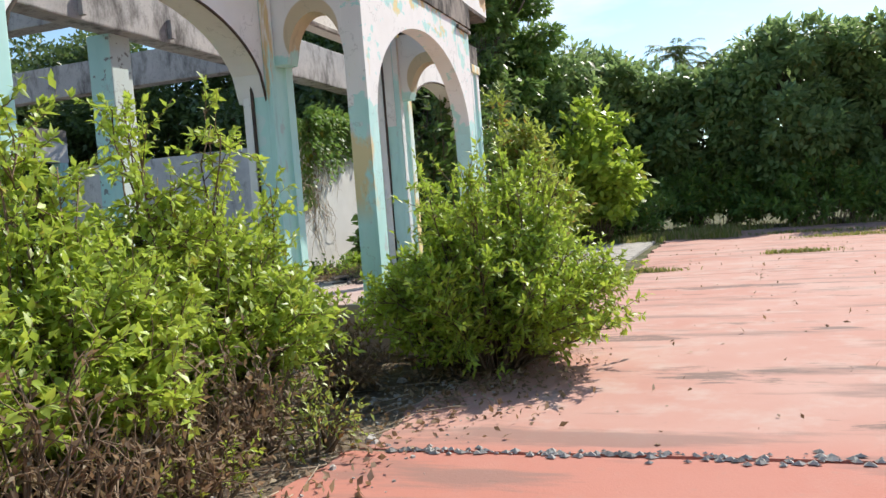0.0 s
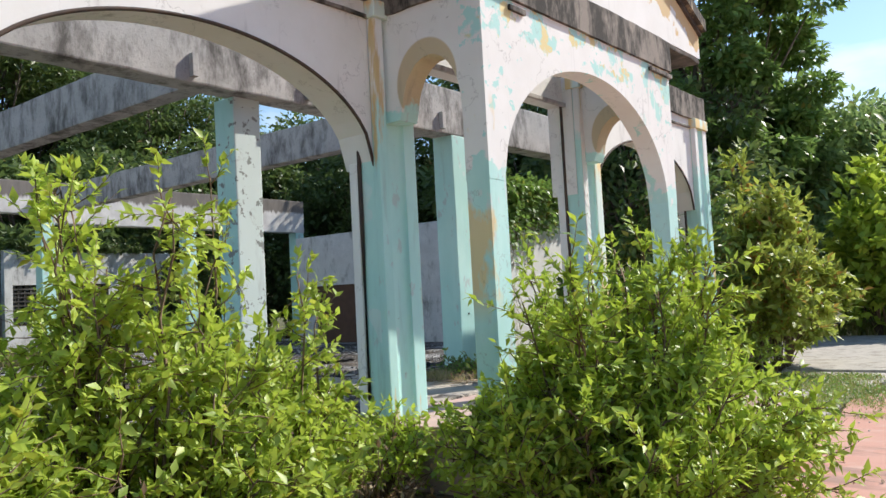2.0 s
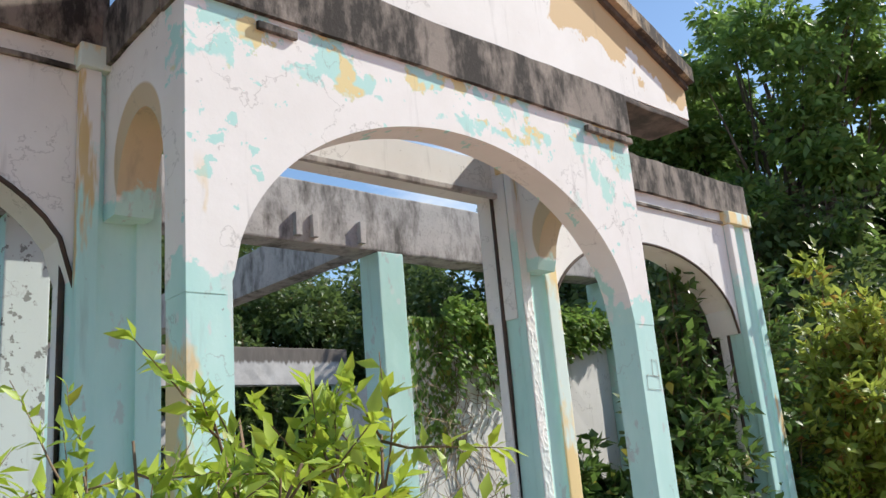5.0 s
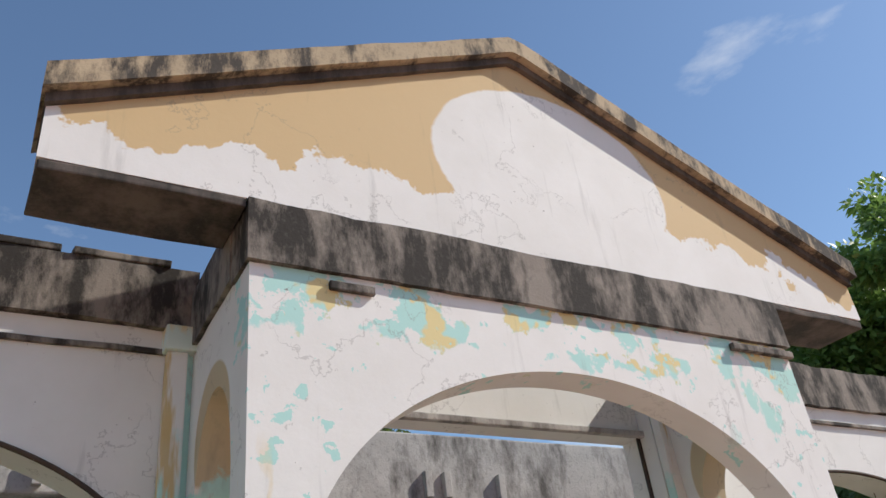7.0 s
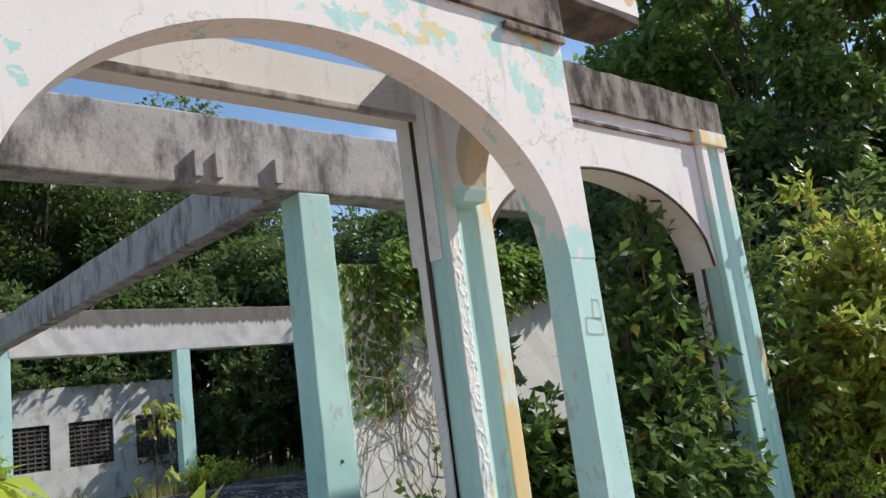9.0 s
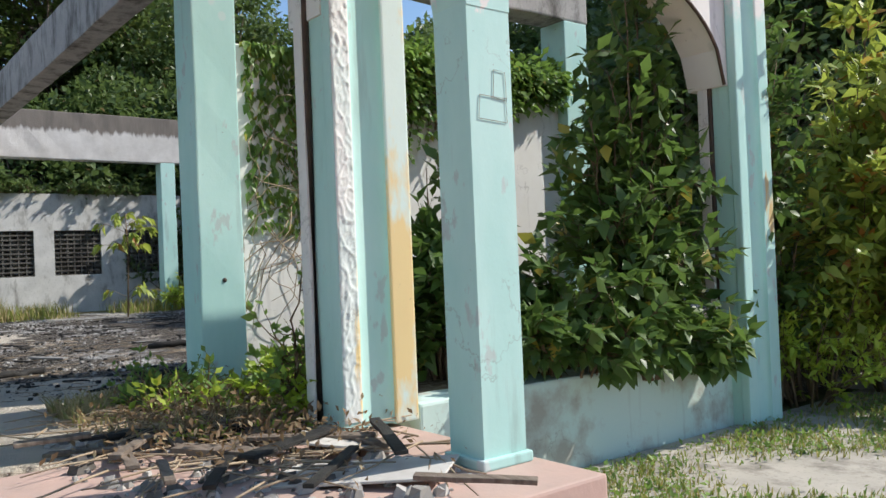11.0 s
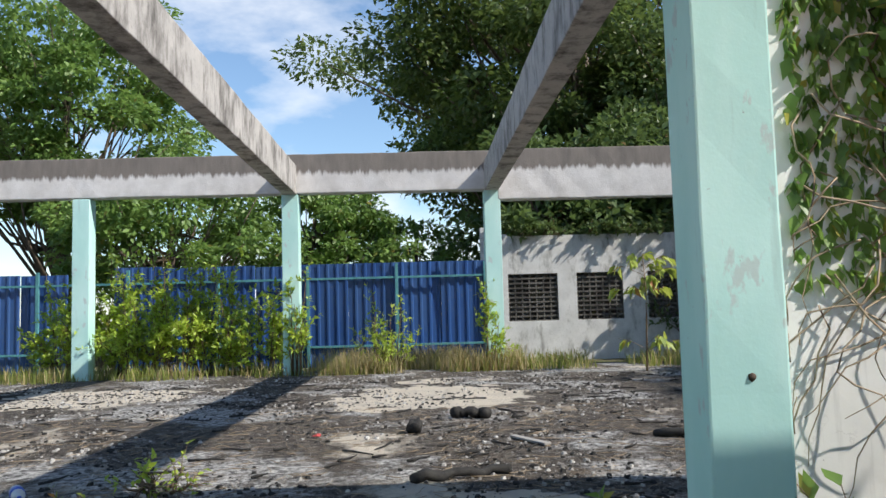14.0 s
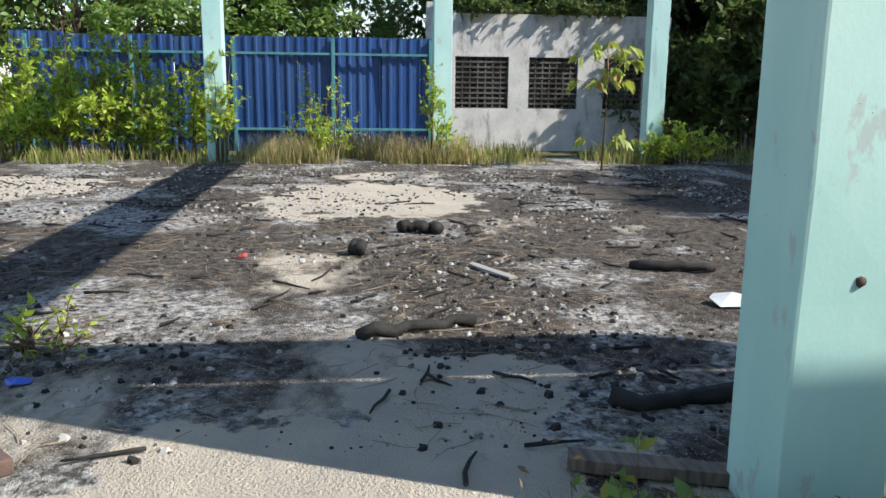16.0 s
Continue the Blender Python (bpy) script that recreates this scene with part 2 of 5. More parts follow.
def leaf(name, dark, light, yellow=None, share=0.06, rough=0.45):
    """Foliage: each leaf its own tint, with light passing through."""
    n = Nodes(name)
    r = n.random(True)
    c = n.mix(r, dark, light)
    c = n.mix(n.step(n.noise(1.3, 3), 0.4, 0.62), c, light)
    if yellow:
        c = n.mix(n.step(n.calc("FRACT", n.calc("MULTIPLY", r, 37.0)), 1 - share, 1 - share + 0.01), c, yellow)
    m = n.done(c, rough, spec=0.5)
    tr = n.t.nodes.new("ShaderNodeBsdfTranslucent")
    warm = n.mix(0.5, c, tuple(min(1, v * 1.5) for v in light))
    n.link(warm, tr.inputs[0])
    ms = n.t.nodes.new("ShaderNodeMixShader")
    ms.inputs[0].default_value = 0.38
    out = n.t.nodes["Material Output"]
    n.link(n.bsdf.outputs[0], ms.inputs[1])
    n.link(tr.outputs[0], ms.inputs[2])
    n.link(ms.outputs[0], out.inputs[0])
    return m


def plain(name, a, b, scale=6, rough=0.7, metal=0.0, bump=0.3, stretch=(1, 1, 1), lo=0.35, hi=0.7, spec=0.4):
    n = Nodes(name)
    c = n.mix(n.step(n.noise(scale, 7, stretch), lo, hi), a, b)
    n.bump(n.noise(scale * 8, 6, stretch), bump, 0.008)
    return n.done(c, rough, metal, spec)


def fence_blue():
    n = Nodes("fence_blue")
    c = n.mix(n.random(), (0.015, 0.055, 0.19), (0.022, 0.075, 0.24))
    c = n.mix(n.step(n.noise(1.5, 7, (1, 1, 0.3)), 0.45, 0.75), c, (0.045, 0.10, 0.22))
    c = n.mix(n.calc("MULTIPLY", n.step(n.noise(9, 7), 0.6, 0.75), 0.35), c, (0.16, 0.14, 0.12))
    n.bump(n.noise(3, 4), 0.25, 0.02)
    return n.done(c, 0.42, 0.0, 0.5)


WHITE_WALL, TEAL_PAINT, PORCH_PAINT, PIER_PAINT = paint("white_plaster", "white"), paint("teal_paint", "teal"), paint("porch_paint", "porch"), paint("pier_paint", "pier")
YELLOW_PIER, GABLE_PAINT, SIDE_PAINT, PLINTH_PAINT, LOW_TEAL = paint("yellow_paint", "yellow_pier"), paint("gable_paint", "gable"), paint("side_paint", "side"), paint("plinth_paint", "plinth"), paint("low_teal", "low_teal")
BAND = concrete("mouldy_band", (0.30, 0.26, 0.22), (0.04, 0.035, 0.03), 0.42, 0.56)
CORNICE = concrete("cornice_paint", (0.52, 0.41, 0.27), (0.07, 0.06, 0.05), 0.45, 0.56)
BEAM = concrete("grey_beam", (0.52, 0.49, 0.46), (0.12, 0.11, 0.10), 0.47, 0.66)
RING = two_tone("ring_beam")
OLD_WALL = concrete("old_wall", (0.70, 0.69, 0.67), (0.2, 0.19, 0.17), 0.53, 0.72)
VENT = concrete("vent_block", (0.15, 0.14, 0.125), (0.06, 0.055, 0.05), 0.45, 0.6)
# much darker base than the cornice; also used for its lower moulding
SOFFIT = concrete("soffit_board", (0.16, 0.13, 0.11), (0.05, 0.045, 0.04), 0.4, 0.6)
SCREED = concrete("pale_screed", (0.48, 0.44, 0.38), (0.20, 0.18, 0.15), 0.5, 0.68)
COURT, SLAB = court_paint(), slab_ash()
SOIL = earth("soil", (0.10, 0.085, 0.06), (0.16, 0.14, 0.10), (0.07, 0.06, 0.045))
GRASSY = earth("grassy_earth", (0.10, 0.11, 0.045), (0.19, 0.165, 0.10), (0.08, 0.075, 0.04))
LITTER = earth("litter", (0.11, 0.08, 0.055), (0.23, 0.18, 0.12), (0.32, 0.27, 0.2))
TILE = plain("pink_tile", (0.55, 0.38, 0.32), (0.46, 0.34, 0.29), 4, 0.6)
BLUE = fence_blue()
FENCE_STEEL = plain("fence_steel", (0.10, 0.30, 0.32), (0.07, 0.20, 0.22), 3, 0.5)
BARK = plain("bark", (0.16, 0.12, 0.09), (0.08, 0.06, 0.045), 5, 0.9, 0, 0.9, (1, 1, 0.3))
TWIG = plain("twig", (0.22, 0.15, 0.09), (0.12, 0.085, 0.05), 9, 0.85)
DRY = plain("dry_vine", (0.42, 0.33, 0.23), (0.26, 0.19, 0.12), 9, 0.85)
CHAR = plain("charred_wood", (0.012, 0.011, 0.01), (0.04, 0.037, 0.033), 12, 0.75, 0, 0.9)
WOOD = plain("grey_wood", (0.24, 0.19, 0.15), (0.10, 0.075, 0.055), 6, 0.85, 0, 0.5, (1, 6, 1))
rn = Nodes("pale_rubble")
RUBBLE = rn.done(rn.mix(rn.random(True), (0.10, 0.09, 0.08), (0.50, 0.48, 0.45)), 0.95)
BRICK = plain("burnt_brick", (0.16, 0.10, 0.08), (0.06, 0.05, 0.045), 8, 0.9)
PANEL = plain("ceiling_board", (0.64, 0.62, 0.58), (0.45, 0.42, 0.38), 3, 0.7)
BLUE_PLASTIC = plain("blue_plastic", (0.03, 0.10, 0.55), (0.04, 0.13, 0.6), 5, 0.35)
FILM = plain("plastic_film", (0.70, 0.72, 0.74), (0.5, 0.52, 0.54), 9, 0.3)
RED = plain("red_wrapper", (0.5, 0.05, 0.05), (0.4, 0.06, 0.05), 9, 0.5)
IRON = plain("rusty_iron", (0.10, 0.065, 0.045), (0.05, 0.04, 0.035), 9, 0.8)
# tower colours include the blue-grey haze of distance
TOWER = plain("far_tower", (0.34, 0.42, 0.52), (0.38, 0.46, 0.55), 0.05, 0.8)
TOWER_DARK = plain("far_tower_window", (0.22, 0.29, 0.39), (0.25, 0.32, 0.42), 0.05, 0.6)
LEAF_LIME = leaf("lime_leaf", (0.15, 0.235, 0.03), (0.44, 0.54, 0.075), (0.40, 0.34, 0.05), 0.03)
LEAF_BUSH = leaf("bush_leaf", (0.11, 0.21, 0.03), (0.42, 0.53, 0.065), (0.34, 0.30, 0.05), 0.02)
LEAF_TREE = leaf("tree_leaf", (0.07, 0.14, 0.04), (0.2, 0.31, 0.075), (0.22, 0.18, 0.04), 0.02)
# lighter than tree_leaf: haze over the distant wood is put into the colour
LEAF_WOOD = leaf("wood_leaf", (0.09, 0.16, 0.055), (0.27, 0.37, 0.13), (0.24, 0.20, 0.05), 0.03)
# climber leaves darkened in colour to stand in for shade from the canopy above
LEAF_SHADED = leaf("shaded_leaf", (0.03, 0.075, 0.02), (0.11, 0.185, 0.04), (0.42, 0.34, 0.05), 0.03)
LEAF_DARK = leaf("dark_leaf", (0.04, 0.08, 0.028), (0.12, 0.175, 0.05), (0.14, 0.10, 0.03), 0.02)
LEAF_WARM = leaf("warm_leaf", (0.12, 0.2, 0.035), (0.38, 0.44, 0.08), (0.45, 0.17, 0.05), 0.07)
LEAF_VINE = leaf("vine_leaf", (0.06, 0.135, 0.035), (0.21, 0.33, 0.07), (0.34, 0.30, 0.05), 0.05)
LEAF_RAIN = leaf("feathery_leaf", (0.04, 0.075, 0.022), (0.13, 0.18, 0.045), (0.12, 0.11, 0.04), 0.04)
GRASS = leaf("grass_blade", (0.12, 0.16, 0.03), (0.24, 0.27, 0.06), (0.42, 0.33, 0.16), 0.35, 0.6)
STRAW = leaf("dry_blade", (0.38, 0.28, 0.13), (0.45, 0.37, 0.2), (0.2, 0.22, 0.05), 0.3, 0.7)
DEAD = leaf("dead_leaf", (0.12, 0.07, 0.035), (0.26, 0.17, 0.09), (0.4, 0.32, 0.2), 0.15, 0.7)


# ---- builders ----
rng = np.random.default_rng(7)


def mesh_ob(name, verts, faces, material, parent=None, smooth=False):
    me = bpy.data.meshes.new(name)
    me.from_pydata([tuple(v) for v in verts], [], [tuple(f) for f in faces])
    me.materials.append(material)
    if smooth:
        me.shade_smooth()
    ob = new(name, me)
    ob.parent = parent
    return ob


def part(name, bm, material, parent=None, label=""):
    me = bpy.data.meshes.new(name)
    bm.to_mesh(me)
    bm.free()
    me.materials.append(material)
    ob = new(name, me)
    ob.parent = parent
    return tagged(ob, label)


def box(bm, x0, x1, y0, y1, z0, z1, bevel=0.0, turn=None):
    r = bmesh.ops.create_cube(bm, size=1.0)
    m = Matrix.Translation(((x0 + x1) / 2, (y0 + y1) / 2, (z0 + z1) / 2)) @ Matrix.Diagonal((x1 - x0, y1 - y0, z1 - z0, 1))
    bmesh.ops.transform(bm, matrix=(turn @ m) if turn else m, verts=r["verts"])
    if bevel:
        es = list({e for v in r["verts"] for e in v.link_edges})
        bmesh.ops.bevel(bm, geom=es, offset=bevel, segments=2, affect="EDGES", profile=0.6)
    return bm


def block(name, x0, x1, y0, y1, z0, z1, material, parent=None, bevel=0.0, rough=0.0, cut=0.3):
    """A block with worn edges: bevelled, cut up along its length and pushed about a little."""
    bm = box(bmesh.new(), x0, x1, y0, y1, z0, z1, bevel)
    if rough:
        for axis, a, b in ((0, x0, x1), (1, y0, y1), (2, z0, z1)):
            k = int((b - a) / cut)
            for i in range(1, k):
                co = Vector((0, 0, 0))
                co[axis] = a + (b - a) * i / k
                no = Vector((0, 0, 0))
                no[axis] = 1
                bmesh.ops.bisect_plane(bm, geom=bm.verts[:] + bm.edges[:] + bm.faces[:], plane_co=co, plane_no=no)
        for v in bm.verts:
            v.co += noise.noise_vector(v.co * 3.1) * rough
    return part(name, bm, material, parent)


def profile_wall(name, along, u0, u1, low, high, d0, d1, material, n=32, parent=None, worn=0.0):
    """A wall between two height curves over u (its run along 'x' or 'y'), from depth d0 to d1."""
    vs, fs = [], []
    for i in range(n + 1):
        u = u0 + (u1 - u0) * i / n
        a, b = low(u), high(u)
        if worn:
            b += noise.noise(Vector((u * 4, b, 1.7))) * worn
            a += noise.noise(Vector((u * 5, a, 4.1))) * worn * 0.6
        for d, z in ((d0, a), (d1, a), (d1, b), (d0, b)):
            vs.append((d, u, z) if along == "y" else (u, d, z))
    for i in range(n):
        k = 4 * i
        for j in range(4):
            fs.append((k + j, k + (j + 1) % 4, k + 4 + (j + 1) % 4, k + 4 + j))
    fs += [(3, 2, 1, 0), (4 * n, 4 * n + 1, 4 * n + 2, 4 * n + 3)]
    bm = bmesh.new()
    vv = [bm.verts.new(v) for v in vs]
    for f in fs:
        bm.faces.new([vv[i] for i in f])
    bmesh.ops.recalc_face_normals(bm, faces=bm.faces[:])
    return part(name, bm, material, parent)


def tube(pts, radii, sides=6):
    """Vertices and faces of a tapered tube along points."""
    vs, fs = [], []
    for i, p in enumerate(pts):
        p = Vector(p)
        d = Vector(pts[min(i + 1, len(pts) - 1)]) - Vector(pts[max(i - 1, 0)])
        q = d.to_track_quat("Z", "Y")
        for k in range(sides):
            a = 2 * math.pi * k / sides
            vs.append(p + q @ Vector((math.cos(a) * radii[i], math.sin(a) * radii[i], 0)))
    for i in range(len(pts) - 1):
        for k in range(sides):
            a, b = i * sides + k, i * sides + (k + 1) % sides
            fs.append((a, b, b + sides, a + sides))
    fs += [tuple(range(sides))[::-1], tuple((len(pts) - 1) * sides + k for k in range(sides))]
    return vs, fs


def tubes_ob(name, runs, material, parent=None, sides=6):
    vs, fs = [], []
    for pts, radii in runs:
        a, b = tube(pts, radii, sides)
        k = len(vs)
        vs += a
        fs += [tuple(i + k for i in f) for f in b]
    return mesh_ob(name, vs, fs, material, parent, True)


def leaves_ob(name, centres, size, material, parent=None, width=0.42, droop=0.35, up=0.45, dirs=None, spread=0.35):
    """Many single leaves: each a folded blade of six points, pointing outward and up or drooping."""
    c = np.asarray(centres, float)
    n = len(c)
    d = rng.normal(size=(n, 3)) if dirs is None else np.asarray(dirs, float) + rng.normal(size=(n, 3)) * spread
    d[:, 2] += up - droop
    d /= np.linalg.norm(d, axis=1, keepdims=True) + 1e-9
    ref = rng.normal(size=(n, 3)) * 0.5 + np.array((0, 0, 1.0))
    s = np.cross(d, ref)
    s /= np.linalg.norm(s, axis=1, keepdims=True) + 1e-9
    nn = np.cross(s, d)
    L = (size * rng.uniform(0.6, 1.3, n))[:, None]
    w = L * width * 0.5
    fold = L * 0.06
    pts = np.stack([c, c + d * L * 0.4 + s * w + nn * fold, c + d * L * 0.42, c + d * L * 0.4 - s * w + nn * fold,
                    c + d * L * 0.98 - nn * L * 0.12], axis=1)
    f = np.array(((0, 1, 2), (0, 2, 3), (1, 4, 2), (2, 4, 3)))
    faces = (np.arange(n)[:, None, None] * 5 + f[None]).reshape(-1, 3)
    verts = pts.reshape(-1, 3)
    me = bpy.data.meshes.new(name)
    me.vertices.add(len(verts))
    me.vertices.foreach_set("co", verts.ravel())
    me.loops.add(faces.size)
    me.loops.foreach_set("vertex_index", faces.ravel())
    me.polygons.add(len(faces))
    me.polygons.foreach_set("loop_start", np.arange(0, faces.size, 3))
    me.polygons.foreach_set("loop_total", np.full(len(faces), 3))
    me.update(calc_edges=True)
    me.materials.append(material)
    ob = new(name, me)
    ob.parent = parent
    return ob


def blades_ob(name, roots, height, material, lean=0.5, width=0.012, parent=None):
    """Grass: single bent blades."""
    c = np.asarray(roots, float)
    n = len(c)
    a = rng.uniform(0, 2 * math.pi, n)
    d = np.stack([np.cos(a), np.sin(a), np.zeros(n)], 1)
    s = np.stack([-np.sin(a), np.cos(a), np.zeros(n)], 1)
    h = (height * rng.uniform(0.4, 1.25, n))[:, None]
    l = rng.uniform(0.1, lean, n)[:, None] * h
    up = np.array((0, 0, 1.0))
    pts = np.stack([c - s * width, c + s * width, c + d * l * 0.4 + up * h * 0.6 + s * width * 0.8, c + d * l * 0.4 + up * h * 0.6 - s * width * 0.8, c + d * l + up * h], 1)
    base = np.arange(n)[:, None] * 5
    faces = np.concatenate([base + np.array((0, 1, 2)), base + np.array((0, 2, 3)), base + np.array((3, 2, 4))], 0)
    return mesh_ob(name, pts.reshape(-1, 3), faces.tolist(), material, parent)


def empty(name, x, y, z, label, category, group=""):
    ob = new(name)
    ob.location = (x, y, z)
    return tagged(ob, label, category, group)


def rel(ob, root):
    """Hang a mesh built in world metres under a root that stands elsewhere."""
    ob.parent = root
    ob.matrix_parent_inverse = Matrix.Translation(root.location).inverted()
    return ob


def structure(ob, label, category):
    return tagged(ob, label, category, kind="structure")


# ---- ground ----
FLOOR = 0.57
FAR_Z = 0.62


def sheet(name, x0, x1, y0, y1, z, material, step=0.5, amp=0.0, edge=0.0):
    """A ground sheet with a ragged edge and small swells."""
    nx, ny = max(2, int((x1 - x0) / step)), max(2, int((y1 - y0) / step))
    vs, fs = [], []
    for i in range(nx + 1):
        for j in range(ny + 1):
            x, y = x0 + (x1 - x0) * i / nx, y0 + (y1 - y0) * j / ny
            if i in (0, nx):
                x += noise.noise(Vector((x, y * 1.7, 3))) * edge
            if j in (0, ny):
                y += noise.noise(Vector((x * 1.7, y, 9))) * edge
            vs.append((x, y, z + amp * noise.noise(Vector((x * 0.9, y * 0.9, z)))))
    for i in range(nx):
        for j in range(ny):
            a = i * (ny + 1) + j
            fs.append((a, a + ny + 1, a + ny + 2, a + 1))
    return mesh_ob(name, vs, fs, material)


structure(mesh_ob("ground", [(-900, -900, -0.06), (900, -900, -0.06), (900, 900, -0.06), (-900, 900, -0.06)], [(0, 1, 2, 3)], GRASSY), "flat earth with thin grass reaching to the horizon", "ground")
# the court is cast in bays with open joints
for name, x0, x1, y0, y1 in (("court", -2.1, 26, 4.72, 15.2), ("court", -1.75, 26, 15.23, 31.5), ("court", -2.15, 26, -14, 4.66)):
    bm = bmesh.new()
    n = 60
    row = []
    for k in range(n + 1):
        y = y0 + (y1 - y0) * k / n
        e = x0 + 0.22 * noise.noise(Vector((1.3, y * 1.1, 0))) + 0.08 * noise.noise(Vector((7.3, y * 5, 0)))
        row.append((bm.verts.new((e, y, -0.08)), bm.verts.new((e, y, 0)), bm.verts.new((x1, y, 0)), bm.verts.new((x1, y, -0.08))))
    for a, b in zip(row, row[1:]):
        for i in range(3):
            bm.faces.new((a[i], a[i + 1], b[i + 1], b[i]))
    bm.faces.new(row[0])
    bm.faces.new(row[-1][::-1])
    bmesh.ops.recalc_face_normals(bm, faces=bm.faces[:])
    structure(part(name, bm, COURT), "faded red painted concrete sports court with stains", "court")
# broken grey mortar along the near joint
vs, fs = [], []
for k in range(420):
    x = -1.9 + 7.5 * rng.random()
    y = 4.69 + rng.normal() * (0.03 + 0.035 * max(0, x + 0.5))
    s = rng.uniform(0.012, 0.05)
    a = rng.uniform(0, 6.28)
    i = len(vs)
    for j in range(4):
        vs.append((x + s * math.cos(a + j * 1.57) * rng.uniform(0.5, 1.3), y + s * 0.6 * math.sin(a + j * 1.57), 0.004 + 0.004 * rng.random()))
    vs.append((x, y, 0.012 + s * 0.3))
    fs += [(i + j, i + (j + 1) % 4, i + 4) for j in range(4)]
tagged(mesh_ob("joint_rubble", vs, fs, SCREED), "crumbled grey mortar lying along the court's joint", "rubble", kind="stuff")
structure(block("pavement", -5.3, -2.1, 18.1, 26.9, -0.06, 0.02, SCREED, None, 0.01), "pale concrete apron slab beside the red court", "pavement")
structure(block("pavement", -4.6, -2.2, 12.8, 18.05, -0.06, -0.02, SCREED, None, 0.01), "dirty concrete strip overgrown at its edges", "pavement")
structure(sheet("soil_strip", -4.55, -1.9, -12, 8.9, -0.012, LITTER, 0.25, 0.03, 0.25), "dark soil with leaf litter and dry twigs", "soil")

# ---- hall floor ----
structure(block("floor", -20.2, -4.97, -14, 24, -0.05, FLOOR, SLAB, None, 0.02), "burnt concrete hall floor covered in ash and char", "floor")
structure(block("plinth_left", -4.97, -4.47, -14, 7.99, -0.05, 0.52, PLINTH_PAINT, None, 0.02, 0.012), "yellowed plinth wall under the arcade", "plinth")
structure(block("floor_porch", -4.97, -2.98, 8.0, 12.12, -0.05, FLOOR - 0.02, TILE, None, 0.015), "pink cement porch floor, chipped and dusty", "floor")
structure(block("step_upper", -2.98, -2.62, 7.9, 12.55, -0.05, 0.36, TILE, None, 0.02), "pink cement step, chipped at its edge", "step")
structure(block("step_lower", -2.62, -2.28, 7.8, 12.75, -0.05, 0.18, TILE, None, 0.02), "lower pink cement step meeting the court", "step")
structure(block("wall_low_right", -4.95, -4.62, 12.35, 15.75, -0.05, 0.62, LOW_TEAL, None, 0.02, 0.01), "low teal planter wall, mouldy and flaking", "wall")
structure(sheet("planter_soil", -6.7, -4.9, 12.3, 24, 0.6, LITTER, 0.25, 0.05), "earth bed full of dead leaves", "soil")

# ---- facade ----
SPRING, APEX = 2.85, 3.78


def arch(y0, y1, spring, apex, power=2.0):
    c, r = (y0 + y1) / 2, (y1 - y0) / 2
    return lambda u: spring + (apex - spring) * max(0.0, 1 - abs((u - c) / r) ** power) ** (1 / power)


BX0, BX1 = -4.90, -4.54
for name, y0, y1 in (("wall_front_left", 4.5, 8.0), ("wall_front_far_left", 0.3, 3.9), ("wall_front_right", 12.2, 15.6)):
    structure(profile_wall(name, "y", y0, y1, arch(y0, y1, SPRING, APEX), lambda u: 4.37, BX0, BX1, WHITE_WALL, 40), "white plaster arcade wall with a wide flat arch", "wall")
    # dark iron edging along the arch
    curve = arch(y0 + 0.012, y1 - 0.012, SPRING, APEX - 0.012)
    pts = [(BX1 + 0.004, y0 + 0.012 + (y1 - y0 - 0.024) * i / 40, curve(y0 + 0.012 + (y1 - y0 - 0.024) * i / 40)) for i in range(41)]
    structure(tubes_ob("trim", [(pts, [0.016] * 41)], IRON, None, 5), "rusty edging strip along the arch", "trim")
    structure(block("trim", BX1 + 0.002, BX1 + 0.03, y0, y1, 4.2, 4.235, BAND, None, 0.006, 0.006), "thin dark string course under the coping", "trim")
for y0, y1 in ((-0.4, 0.3), (3.9, 4.5), (8.0, 8.45), (11.72, 12.2), (15.6, 16.2)):
    structure(block("wall_front_pier_head", BX0, BX1, y0, y1, SPRING, 4.37, WHITE_WALL, None), "white plaster wall above a pier", "wall")
for y0, y1 in ((-0.4, 8.14), (12.03, 16.25)):
    structure(profile_wall("coping", "y", y0, y1, lambda u: 4.37, lambda u: 4.78, BX0 - 0.03, BX1 + 0.05, BAND, 40, None, 0.03), "black-stained concrete coping band", "coping")
structure(profile_wall("wall_porch_inner", "y", 8.45, 11.72, lambda u: 4.0, lambda u: 4.36, BX0, -4.68, WHITE_WALL, 4), "white plaster lintel wall behind the porch", "wall")
structure(block("trim", -4.68, -4.63, 8.4, 11.75, 3.98, 4.03, BEAM, None, 0.008, 0.004), "plain ledge along the porch lintel", "trim")

# loose coping slabs on the left wall
for y, w, a in ((7.55, 0.34, 3), (7.85, 0.26, -4), (7.1, 0.45, 1)):
    s = empty("coping_slab", BX1 - 0.1, y, 4.79, "loose mossy coping slab lying on the wall", "slab", "loose coping slabs")
    part("slab", box(bmesh.new(), -0.2, 0.16, -w / 2, w / 2, 0, 0.045, 0.008), BAND, s)
    s.rotation_euler = (radians(a), radians(2), radians(a * 2))


